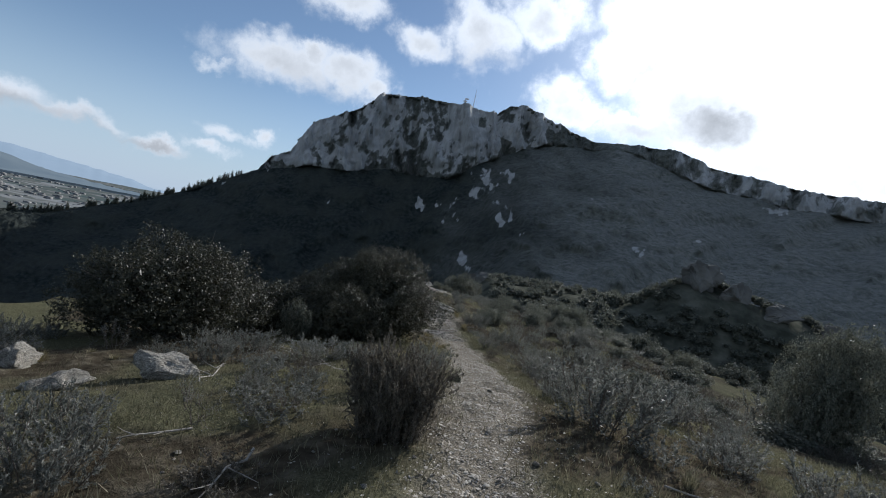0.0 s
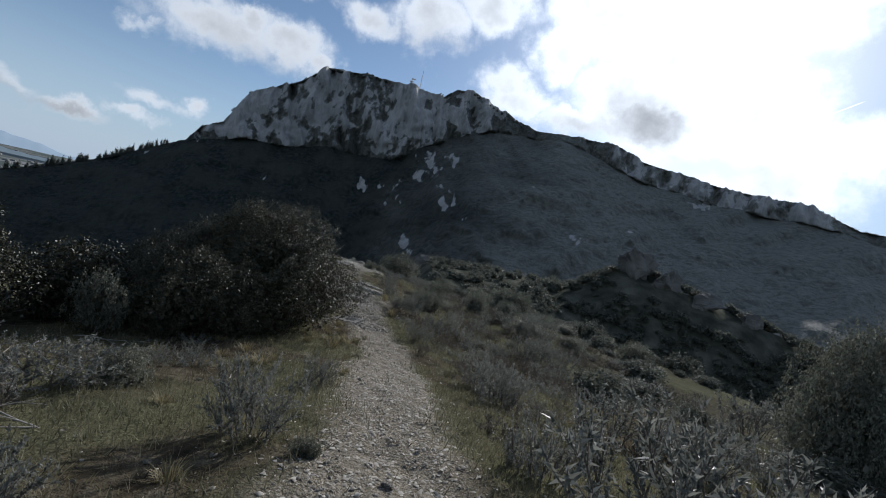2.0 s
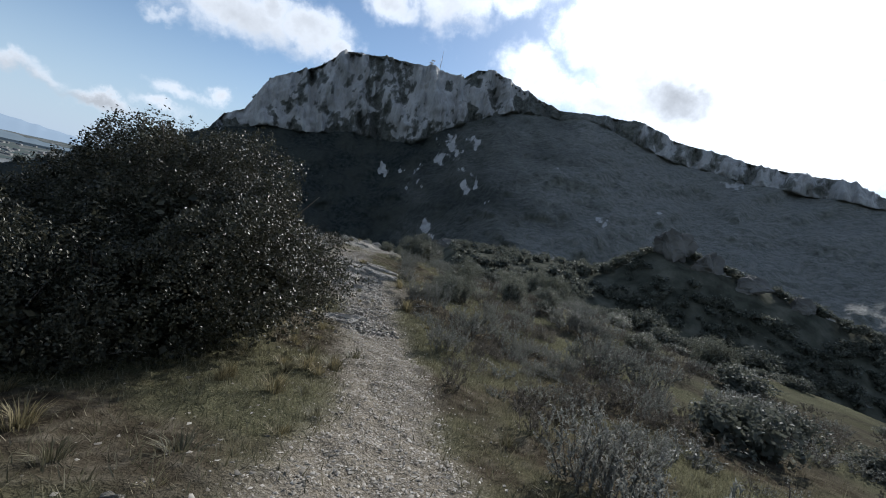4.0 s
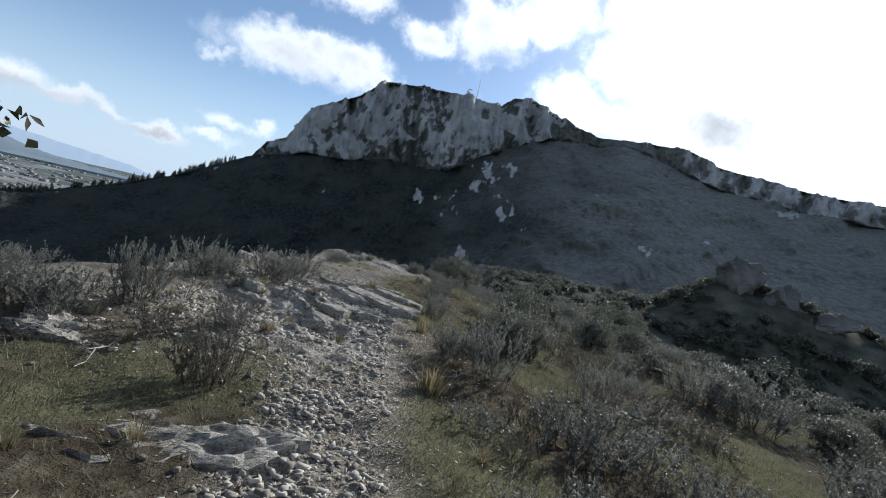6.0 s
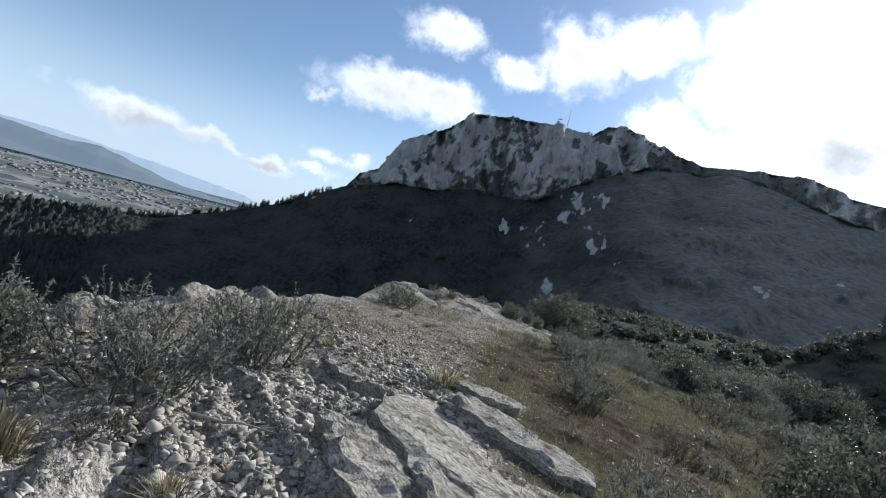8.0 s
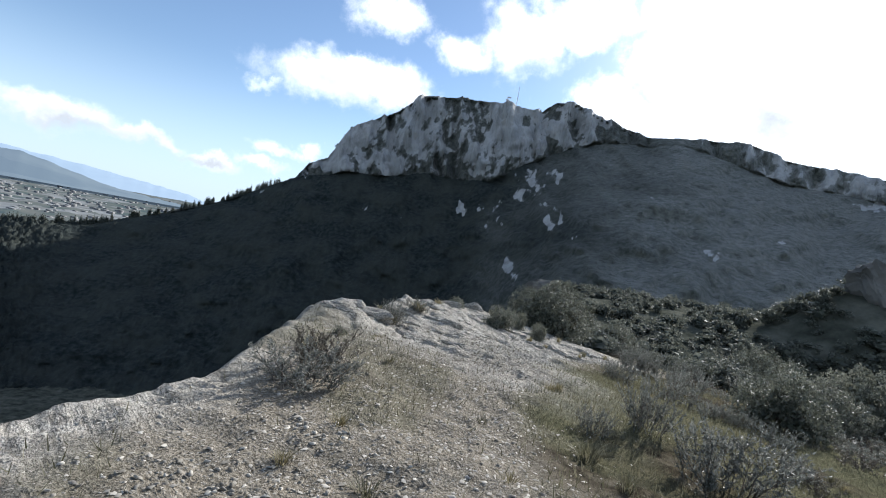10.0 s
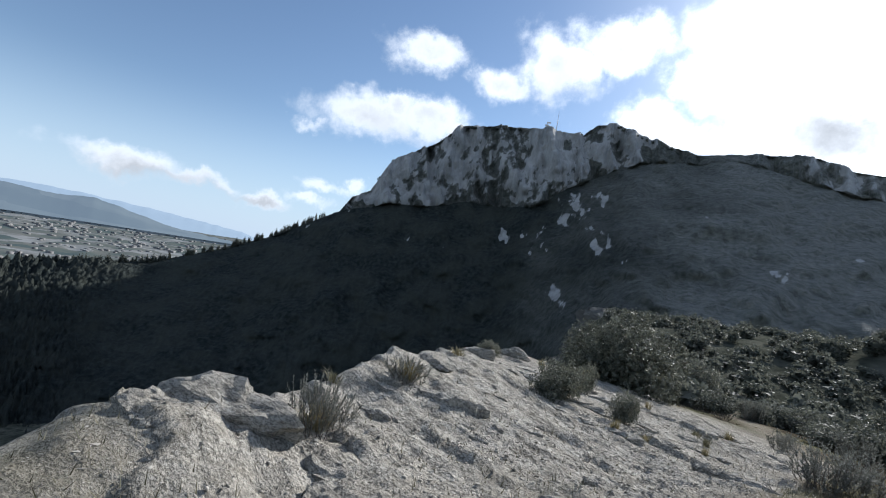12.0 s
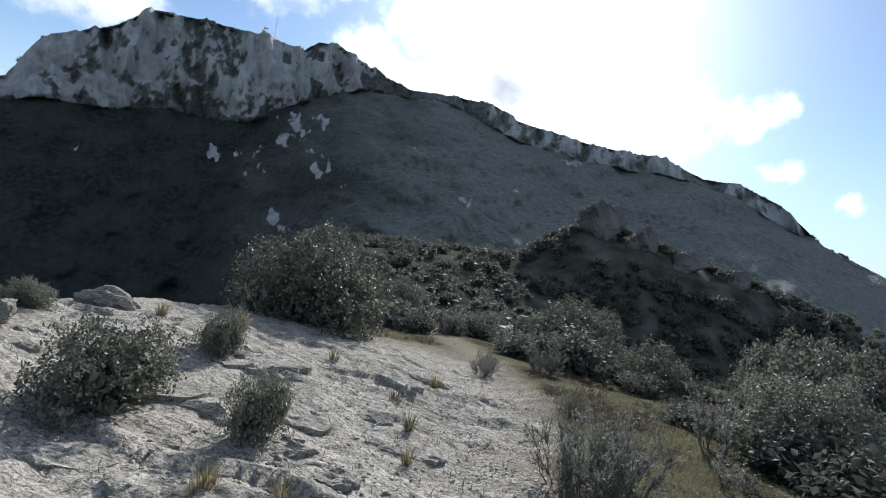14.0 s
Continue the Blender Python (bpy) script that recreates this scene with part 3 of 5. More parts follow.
def build_mountain():
    az = np.arange(-62, 68, 0.13)
    s1, s2, s3, s4 = np.linspace(0, 1, 105), np.linspace(0, 1, 70)[1:], np.linspace(0, 1, 16)[1:], np.linspace(0, 1, 8)[1:]
    A = np.radians(az)
    crest = table(CREST, az)
    foot = np.minimum(table(CLIFF_FOOT, az), crest - 0.35)
    R = 440 + 14 * fbm(az * 0.12, az * 0, 3, 61)
    zc = 1.35 + R * np.tan(np.radians(crest))
    Rb = R - 16 - 0.35 * np.maximum(zc - (R - 40) * np.tan(np.radians(foot)), 0)
    zb = 1.35 + Rb * np.tan(np.radians(foot))
    lean = smooth(-6, 10, az)
    r0 = 185 - 70 * lean
    z0 = -100 + 52 * lean
    r, z, part = [], [], []
    for s in s1:
        r.append(r0 + (Rb - r0) * s)
        z.append(z0 + (zb - z0) * (0.8 * s + 0.2 * s**2.2))
        part.append(0 * az)
    for s in s2:
        r.append(Rb + (R - 12 - Rb) * s**1.3)
        z.append(zb + (zc - 1.5 - zb) * s)
        part.append(0 * az + 1)
    for s in s3:
        r.append(R - 12 + 12 * s)
        z.append(zc - 1.5 + 1.5 * s)
        part.append(0 * az + 2)
    for s in s4:
        r.append(R + 220 * s)
        z.append(zc - 130 * s)
        part.append(0 * az + 3)
    r, z, part = np.array(r), np.array(z), np.array(part)
    el = np.degrees(np.arctan2(z - 1.35, r))
    a2 = az[None, :] + 0 * r
    tall = (crest - foot)[None, :] + 0 * r
    cliff = (part == 1) * smooth(0.4, 1.2, tall)
    # ribs and gullies of the face, ledges with scrub
    rib = fbm(a2 * 0.55 + 0.14 * el, el * 0.13, 2, 71)
    rib = 0.75 - 1.9 * np.abs(rib) + 0.35 * fbm(a2 * 1.7 + 0.2 * el, el * 0.3, 3, 72)
    ledge = fbm(a2 * 0.8 - 0.45 * el, el * 0.7 + 0.3 * a2, 4, 75)
    patch = fbm(a2 * 0.3 - 0.25 * el, el * 0.36 + 0.1 * a2, 3, 73)
    rock = cliff * (0.66 + 0.12 * rib + 0.22 * ledge + 0.2 * fbm(a2 * 2.2 - 0.8 * el, el * 1.5 + 0.5 * a2, 4, 74) + 0.28 * patch)
    rock = np.where(part == 2, smooth(0.6, 1.6, tall) * (0.74 + 0.25 * ledge + 0.2 * patch), rock)
    # scrub climbs unevenly into the foot of the face
    climb = el - foot[None, :] - 0.7 - 1.5 * fbm(a2 * 0.5 + 0.2 * el, el * 0.3, 3, 88)
    rock = np.where(part == 1, rock - 0.5 * (1 - smooth(-0.7, 0.7, climb)), rock)
    # outcrops on the scrub slope: bearing, elevation, half width, half height
    wx, wy = fbm(a2 * 1.3, el * 1.3, 4, 76), fbm(a2 * 1.3, el * 1.3, 4, 78)
    for a0, e0, wa, we in (
        (-4.5, 4.4, 0.7, 0.7),
        (5.6, 4.2, 0.9, 1.3),
        (8.9, 3.5, 0.45, 0.5),
        (2.4, -1.6, 1.0, 1.4),
        (-10.7, 1.8, 0.35, 0.3),
        (3, 9.2, 0.8, 0.9),
        (2.2, 7.0, 0.7, 1.1),
        (5.5, 9.8, 1.0, 0.7),
        (0.3, 4.0, 0.3, 0.5),
        (-1.0, 3.0, 0.3, 0.4),
        (0.2, 6.2, 0.5, 0.3),
        (-26.5, 1.7, 0.8, 0.2),
        (-22.6, 4.6, 0.7, 0.6),
        (1.2, 9.0, 0.5, 1.0),
        (3.8, 8.2, 0.6, 0.9),
        (4.6, 6.3, 0.5, 0.8),
        (6.6, 5.0, 0.5, 1.0),
        (-0.6, 5.2, 0.35, 0.5),
        (-2.2, 4.6, 0.3, 0.4),
        (-15.5, 2.6, 0.5, 0.2),
        (22, 4, 0.8, 0.4),
        (28, 6, 1.0, 0.5),
        (33.8, 10.2, 1.2, 0.8),
        (16, 9, 0.6, 0.3),
    ):
        q = ((a2 - a0 + 0.2 * (el - e0) + 0.5 * wx) / wa) ** 2 + ((el - e0 + 0.5 * wy) / we) ** 2
        rock = np.maximum(rock, np.exp(-1.5 * q) * (0.82 + 0.5 * fbm(a2 * 2.6, el * 1.5, 4, 77)))
    # a line of rocky knobs along the foot of the right-hand crest
    band = cliff * (part == 1) * smooth(20, 26, a2)
    rock = np.where((a2 > 20) & (part > 0), band * (0.53 + 0.08 * rib + 0.28 * ledge), rock)
    veg = 1 - smooth(0.4, 0.6, rock)
    rr = r - cliff * (9.0 * rib + 2.5 * ledge) - (1 - cliff) * 6 * fbm(a2 * 0.35, el * 0.5, 3, 79) * smooth(0, 0.1, (r - r0[None, :]) / 200) * (part < 2)
    bush = np.abs(fbm(a2 * 3.2, r * 0.22 + z * 0.25, 3, 81))
    z = z + veg * (1 - 0.5 * lean[None, :] + 5 * (1 - smooth(-50, -40, a2))) * (0.7 * bush + 0.6 * np.maximum(fbm(a2 * 5.5, r * 0.4 + z * 0.4, 2, 83), 0)) * (part < 3) + (1 - veg) * 0.5 * fbm(a2 * 3, el * 3, 3, 85)
    P = np.stack([rr * np.sin(A)[None, :], rr * np.cos(A)[None, :], z], -1)
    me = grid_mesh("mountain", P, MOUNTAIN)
    point_attribute(me, "rock", rock)
    # lightens the right-hand slope as veiling light would, and scrub on the cliffs
    point_attribute(me, "paler", np.maximum(smooth(-4, 24, a2 + 5 * fbm(a2 * 0.2, el * 0.3, 3, 87)), 0.65 * (part > 0) * smooth(0.6, 1.6, tall)))
    return tagged(new("mountain", me), "limestone mountain with pale cliffs above dark scrub slopes", "mountain", kind="structure")


build_mountain()

# ---- plants ----
rng = np.random.default_rng(7)


def leaf_cloud(name, centres, normals, length, width, mat):
    """Many small folded leaves: two triangles each, about a midrib."""
    n = len(centres)
    a = rng.normal(size=(n, 3))
    t1 = np.cross(normals, a)
    t1 /= np.linalg.norm(t1, axis=1)[:, None] + 1e-9
    t2 = np.cross(normals, t1)
    L = (length * rng.uniform(0.7, 1.3, n))[:, None]
    W = (width * rng.uniform(0.7, 1.3, n))[:, None]
    v = np.stack([centres - t1 * L * 0.5, centres + t2 * W * 0.5 + normals * W * 0.2, centres + t1 * L * 0.5, centres - t2 * W * 0.5 + normals * W * 0.2], 1).reshape(-1, 3)
    i = np.arange(n) * 4
    tri = np.stack([i, i + 1, i + 2, i, i + 2, i + 3], 1).reshape(-1, 3)
    return tri_mesh(name, v, tri, mat)


def tri_mesh(name, v, tri, mat, smooth_shade=False):
    me = bpy.data.meshes.new(name)
    me.vertices.add(len(v))
    me.vertices.foreach_set("co", np.asarray(v, np.float32).reshape(-1))
    me.loops.add(tri.size)
    me.loops.foreach_set("vertex_index", tri.reshape(-1).astype(np.int32))
    me.polygons.add(len(tri))
    me.polygons.foreach_set("loop_start", np.arange(0, tri.size, 3, dtype=np.int32))
    me.polygons.foreach_set("loop_total", np.full(len(tri), 3, dtype=np.int32))
    if smooth_shade:
        me.polygons.foreach_set("use_smooth", np.ones(len(tri), dtype=bool))
    me.materials.append(mat)
    me.update(calc_edges=True)
    return me


def twigs(lines, sides=4):
    """Tapered tubes along polylines of (place, radius)."""
    V, T, k = [], [], 0
    ang = np.arange(sides) * 2 * np.pi / sides
    for pts, rad in lines:
        pts = np.asarray(pts, float)
        d = np.gradient(pts, axis=0)
        d /= np.linalg.norm(d, axis=1)[:, None] + 1e-9
        ref = np.where(abs(d[:, 2:3]) > 0.9, np.array([[1.0, 0, 0]]), np.array([[0, 0, 1.0]]))
        a = np.cross(d, ref)
        a /= np.linalg.norm(a, axis=1)[:, None] + 1e-9
        b = np.cross(d, a)
        ring = pts[:, None] + np.asarray(rad)[:, None, None] * (np.cos(ang)[None, :, None] * a[:, None] + np.sin(ang)[None, :, None] * b[:, None])
        V.append(ring.reshape(-1, 3))
        for i in range(len(pts) - 1):
            for j in range(sides):
                p, q = k + i * sides + j, k + i * sides + (j + 1) % sides
                T += [(p, q, q + sides), (p, q + sides, p + sides)]
        k += len(pts) * sides
    return np.concatenate(V), np.array(T)


def bent(a, b, n, wob):
    t = np.linspace(0, 1, n)[:, None]
    p = np.asarray(a) * (1 - t) + np.asarray(b) * t
    w = rng.normal(size=(n, 3)) * wob
    w[0] = w[-1] = 0
    return p + w


def plant(name, parts, label, category, group):
    """An Empty at the foot of a plant, with its parts."""
    ob = new(name)
    ob.empty_display_size = 0.1
    for part_name, me in parts:
        put(part_name, me, ob)
    return tagged(ob, label, category, group)


def oak_meshes(leaves, size, lobes, flat=0.95, mat=None, spray=0.14, foot=1.0):
    """A kermes oak of unit radius and height: a lobed dome of small leaves on crooked limbs."""
    mat = mat or OAK
    c, r = [(0, 0, 0.42)], [0.52]
    for i in range(lobes):
        a = 2.4 * i + rng.uniform(-0.5, 0.5)
        e = rng.uniform(-0.05, 1.35)
        q = rng.uniform(0.5, 0.68)
        r.append(rng.uniform(0.26, 0.4))
        c.append((q * math.cos(e) * math.cos(a), q * math.cos(e) * math.sin(a), 0.22 + 0.5 * math.sin(e) * q / 0.6))
    c, r = np.array(c), np.array(r)
    # sprays: a dozen leaves on each short twig, all over the lobes
    n = leaves // 12
    k = rng.choice(len(c), n, p=(r**2) / (r**2).sum())
    d = rng.normal(size=(n, 3)) + 0.5 * (c[k] - np.array([0, 0, 0.3]))
    d /= np.linalg.norm(d, axis=1)[:, None]
    base = c[k] + d * (r[k] * rng.uniform(0.6, 1.0, n) ** 0.5)[:, None] * np.array([1, 1, flat])
    axis = d * 0.6 + rng.normal(size=(n, 3)) * 0.3 + np.array([0, 0, 0.35])
    axis /= np.linalg.norm(axis, axis=1)[:, None]
    long = spray * rng.uniform(0.5, 1.3, n)
    f = np.tile(np.linspace(0.05, 1.0, 12), n)
    P = np.repeat(base, 12, 0) + np.repeat(axis * long[:, None], 12, 0) * f[:, None] + rng.normal(size=(n * 12, 3)) * size * 0.55
    leaves = n * 12
    P[:, 2] = np.where(P[:, 2] < 0.02, rng.uniform(0.02, 0.2, leaves), P[:, 2])
    P /= np.percentile(np.hypot(P[:, 0], P[:, 1]), 97.5)
    P[:, 2] /= np.percentile(P[:, 2], 97.5)
    # the browsed, wind-clipped outside: long sprays end at much the same distance
    rho = np.linalg.norm(P, axis=1)
    lump = fbm(P[:, 0] / rho * 2.2 + 9 + lobes, P[:, 1] / rho * 2.2 + P[:, 2] / rho * 1.7, 3, 201)
    fine = fbm(P[:, 0] / rho * 6 + lobes, P[:, 1] / rho * 6 + P[:, 2] / rho * 5, 3, 203)
    knee = 0.68 + 0.25 * lump + 0.13 * fine
    reach = 0.3 + 0.16 * np.repeat(rng.uniform(0, 1, n) ** 6, 12)
    P *= (np.where(rho > knee, knee + reach * (1 - np.exp(-(rho - knee) / reach)), rho) / (rho + 1e-9))[:, None]
    P[:, :2] *= (foot + (1 - foot) * smooth(0.0, 0.4, P[:, 2]))[:, None]
    P += rng.normal(size=P.shape) * size * 0.5
    P[:, 2] = np.maximum(P[:, 2], 0.02)
    nrm = np.repeat(d, 12, 0) * 0.5 + rng.normal(size=(leaves, 3)) * 0.65 + np.array([0, 0, 0.3])
    nrm /= np.linalg.norm(nrm, axis=1)[:, None]
    # the dark inside of the bush: larger, older leaves close to the limbs
    m = leaves // 5
    k2 = rng.choice(len(c), m)
    core = c[k2] * 0.8 + rng.normal(size=(m, 3)) * (r[k2] * 0.36)[:, None]
    core[:, 2] = np.clip(core[:, 2], 0.02, 0.8)
    P, nrm = np.concatenate([P, core * 0.86]), np.concatenate([nrm, rng.normal(size=(m, 3))])
    nrm /= np.linalg.norm(nrm, axis=1)[:, None]
    crown = leaf_cloud("crown", P, nrm, np.concatenate([np.full(leaves, size), np.full(m, size * 2.6)]), np.concatenate([np.full(leaves, size * 0.62), np.full(m, size * 1.9)]), mat)
    lines = []
    for ci, ri in zip(c, r):
        p = bent((0.06 * rng.normal(), 0.06 * rng.normal(), -0.05), ci * 0.85, 5, 0.025)
        lines.append((p, np.linspace(0.022, 0.006, 5)))
        for _ in range(4):
            e = ci + rng.normal(size=3) * ri * 0.35
            lines.append((bent(p[3], e, 3, 0.01), (0.006, 0.004, 0.002)))
    v, t = twigs(lines)
    return [("crown", crown), ("wood", tri_mesh("wood", v, t, BARK, True))]


def shoot_meshes(branches, shoots, needles, size, mat, upright=0.6, fill=0.55):
    """Rosemary or heath: woody branches that end in brushes of needle-set shoots."""
    lines, C, D = [], [], []
    for b in range(branches):
        a, q = 2.4 * b + rng.uniform(-0.4, 0.4), math.sqrt((b + 0.5) / branches) * 0.85
        top = np.array([q * math.cos(a), q * math.sin(a), (0.35 + 0.4 * math.sqrt(1 - 0.75 * q * q)) * rng.uniform(0.75, 1.1)])
        root = np.array([0.08 * rng.normal() + top[0] * 0.5, 0.08 * rng.normal() + top[1] * 0.5, -0.04])
        p = bent(root, top, 4, 0.04)
        lines.append((p, (0.011, 0.009, 0.007, 0.004)))
        for _ in range(shoots):
            f = rng.uniform(fill, 1.0) * 3
            i = min(int(f), 2)
            s = p[i] + (p[i + 1] - p[i]) * (f - i)
            g = np.array([top[0], top[1], 0]) * (1 - upright) * 1.2 + rng.normal(size=3) * 0.42 + np.array([0, 0, upright + 0.35])
            g /= np.linalg.norm(g)
            e = s + g * rng.uniform(0.16, 0.34)
            e[2] = max(e[2], 0.05)
            m = (s + e) / 2 + rng.normal(size=3) * 0.018
            lines.append((np.array([s, e]), (0.004, 0.0015)))
            t = rng.uniform(0.1, 1.03, needles)[:, None]
            C.append(np.where(t < 0.5, s + (m - s) * t * 2, m + (e - m) * (t * 2 - 1)))
            D.append(np.repeat((e - s)[None], needles, 0))
    C, D = np.concatenate(C), np.concatenate(D)
    D /= np.linalg.norm(D, axis=1)[:, None] + 1e-9
    n = len(C)
    w = D * 0.6 + rng.normal(size=(n, 3)) * 0.6
    w /= np.linalg.norm(w, axis=1)[:, None]
    s = np.cross(w, rng.normal(size=(n, 3)))
    s /= np.linalg.norm(s, axis=1)[:, None] + 1e-9
    L = (size * rng.uniform(0.6, 1.4, n))[:, None]
    v = np.stack([C - s * L * 0.2, C + s * L * 0.2, C + w * L], 1).reshape(-1, 3)
    v[:, 2] = np.maximum(v[:, 2], 0.0)
    sv, st = twigs(lines, 3)
    return [("foliage", tri_mesh("foliage", v, np.arange(3 * n).reshape(-1, 3), mat)), ("wood", tri_mesh("wood", sv, st, BARK, True))]


def twig_meshes(shoots):
    """A bare grey bush of crooked branching twigs with a few leaves."""
    lines, tips = [], []

    def grow(p, d, length, rad, depth):
        e = p + d * length
        m = (p + e) / 2 + rng.normal(size=3) * length * 0.12
        lines.append((np.array([p, m, e]), (rad, rad * 0.8, rad * 0.6)))
        tips.append(e)
        if depth:
            for _ in range(3):
                g = d + rng.normal(size=3) * 0.55 + np.array([0, 0, 0.12])
                grow(e, g / np.linalg.norm(g), length * rng.uniform(0.5, 0.8), rad * 0.6, depth - 1)

    for _ in range(shoots):
        d = np.array([rng.normal() * 0.6, rng.normal() * 0.6, 1.0])
        grow(np.array([rng.normal() * 0.08, rng.normal() * 0.08, -0.05]), d / np.linalg.norm(d), rng.uniform(0.3, 0.45), 0.016, 3)
    v, t = twigs(lines, 3)
    tips = np.array(tips)
    C = np.repeat(tips, 4, 0) + rng.normal(size=(len(tips) * 4, 3)) * 0.03
    N = rng.normal(size=C.shape)
    N /= np.linalg.norm(N, axis=1)[:, None]
    return [("wood", tri_mesh("wood", v, t, BARK, True)), ("foliage", leaf_cloud("foliage", C, N, 0.035, 0.014, ROSEMARY))]


def tuft_meshes(blades, mat):
    """A grass tuft: curved two-piece blades from one foot."""
    a, q = rng.uniform(0, 2 * np.pi, blades), np.sqrt(rng.uniform(0, 1, blades))
    root = np.stack([np.cos(a) * q * 0.35, np.sin(a) * q * 0.35, np.full(blades, -0.05)], 1)
    h = rng.uniform(0.55, 1.05, blades)
    lean = np.stack([np.cos(a), np.sin(a), 0 * a], 1) * (q * rng.uniform(0.3, 1.2, blades))[:, None] + rng.normal(size=(blades, 3)) * np.array([0.15, 0.15, 0])
    mid = root + lean * 0.35 + np.array([0, 0, 1]) * (h * 0.65)[:, None]
    tip = root + lean * 0.95 + np.array([0, 0, 1]) * (h * rng.uniform(0.75, 1.0, blades))[:, None]
    s = np.stack([-np.sin(a), np.cos(a), 0 * a], 1) * 0.022
    v = np.stack([root - s, root + s, mid + s * 0.8, mid - s * 0.8, tip], 1).reshape(-1, 3)
    i = np.arange(blades) * 5
    tri = np.stack([i, i + 1, i + 2, i, i + 2, i + 3, i + 3, i + 2, i + 4], 1).reshape(-1, 3)
    return [("grass", tri_mesh("grass", v, tri, mat))]


O_LABEL = "dense dark green kermes oak bush with small glossy leaves"
R_LABEL = "grey-green rosemary bush with needle-leaved shoots in stony soil"
H_LABEL = "brownish heath bush with feathery upright shoots beside the gravel path"
T_LABEL = "half-bare grey bush of crooked twigs among dry grass"
G_LABEL = "dry straw-coloured grass tuft growing between limestone gravel"
KINDS = {
    "O": ("kermes_oak", O_LABEL, "bush", "kermes oaks on the ridge", [oak_meshes(5400, 0.05, n, mat=VEILED_OAK) for n in (9, 11, 13)]),
    "R": ("rosemary_bush", R_LABEL, "bush", "rosemary bushes on the ridge", [shoot_meshes(n, 12, 28, 0.046, ROSEMARY, 0.5, 0.15) for n in (16, 19, 22)]),
    "F": ("kermes_oak", O_LABEL, "bush", "kermes oaks on the ridge", [oak_meshes(1100, 0.1, n, mat=SCRUB) for n in (8, 10)]),
    "S": ("rosemary_bush", "low greyish rosemary bush in stony soil", "bush", "rosemary bushes on the ridge", [shoot_meshes(n, 8, 15, 0.085, ROSEMARY, 0.45, 0.1) for n in (11, 13)]),
    "L": ("heath_bush", "low brownish heath bush among dry grass", "bush", "heath bushes on the ridge", [shoot_meshes(n, 8, 16, 0.07, HEATH, 0.5, 0.1) for n in (11, 13)]),
    "H": ("heath_bush", H_LABEL, "bush", "heath bushes on the ridge", [shoot_meshes(n, 11, 26, 0.05, HEATH, 0.7, 0.2) for n in (16, 20)]),
    "T": ("twiggy_bush", T_LABEL, "bush", "twiggy bushes on the ridge", [twig_meshes(n) for n in (4, 5)]),
    "G": ("grass_tuft", G_LABEL, "grass tuft", "grass tufts on the ridge", [tuft_meshes(n, m) for n, m in ((110, DRYGRASS), (80, DRYGRASS), (90, GREENGRASS))]),
}
FIRST = {}


def grow_at(kind, x, y, radius, tall, sink=0.03):
    """One plant of a kind with its foot on the ground at (x, y)."""
    name, label, category, group, variants = KINDS[kind]
    i = int(rng.integers(len(variants)))
    z = float(height(x, y)) - sink
    turn = rng.uniform(0, 360)
    if (kind, i) not in FIRST:
        ob = plant(name, variants[i], label, category, group)
        FIRST[kind, i] = ob
        ob.matrix_basis = pose(x, y, z, 0, 0, turn)
    else:
        ob = copy_thing(FIRST[kind, i], pose(x, y, z, 0, 0, turn))
    ob.scale = (radius * rng.uniform(0.92, 1.08), radius * rng.uniform(0.92, 1.08), tall)
    return ob


# plants set out one by one: x, y, radius, height
USED = [(-1.55, 11.45, 1.9), (-4.3, 7.5, 1.4), (-0.14, 3.3, 0.5), (-2.75, 9.3, 0.8), (4.6, 5.6, 0.8)]
OAKS_START = [(-1.04, 6.55, 0.26, 0.3), (0.4, 5.32, 0.1, 0.13)]
for x, y, r, h in OAKS_START:
    USED.append((x, y, r))
    grow_at("O", x, y, r, h)
OAKS_SLOPE = [(-2.55, 9.03, 0.42, 0.8)]
for x, y, r, h in OAKS_SLOPE:
    USED.append((x, y, r))
    grow_at("O", x, y, r, h)
OAKS_SHELF = [(11.38, 20.76, 0.82, 1.08), (4.93, 22.81, 0.71, 0.9), (2.47, 18.93, 0.55, 0.74), (12.91, 23.34, 0.83, 0.98), (2.13, 18.18, 0.53, 0.72), (-2.47, 18.87, 0.36, 0.42), (2.65, 20.35, 0.66, 0.98)]
for x, y, r, h in OAKS_SHELF:
    USED.append((x, y, r))
    grow_at("O", x, y, r, h)
OAKS_CREST = [(4.07, 28.43, 0.74, 0.93), (8.85, 33.33, 1.15, 1.79), (-2.19, 26.32, 0.1, 0.14), (-1.32, 34.59, 0.3, 0.31), (-0.09, 32.22, 0.51, 0.6), (0.81, 31.91, 0.26, 0.48), (0.49, 33.9, 0.28, 0.48), (9.45, 36.5, 0.99, 1.11), (9.86, 33.15, 1.22, 1.84)]
for x, y, r, h in OAKS_CREST:
    USED.append((x, y, r))
    grow_at("O", x, y, r, h)
ROSEMARIES_START = [(1.89, 4.57, 0.75, 0.82), (3.3, 3.5, 0.5, 0.5), (-1.76, 2.28, 0.4, 0.48), (-2.15, 2.88, 0.36, 0.38), (-2.47, 5.6, 0.47, 0.47), (-1.4, 6.21, 0.52, 0.4), (-0.41, 4.4, 0.28, 0.45), (-1.4, 4.06, 0.17, 0.22), (2.2, 8.24, 0.46, 0.55), (3.4, 7.84, 0.6, 0.63), (1.75, 5.7, 0.32, 0.42), (3.67, 6.77, 0.58, 0.68), (0.06, 5.56, 0.3, 0.47), (0.23, 7.31, 0.19, 0.33)]
for x, y, r, h in ROSEMARIES_START:
    USED.append((x, y, r))
    grow_at("R", x, y, r, h)
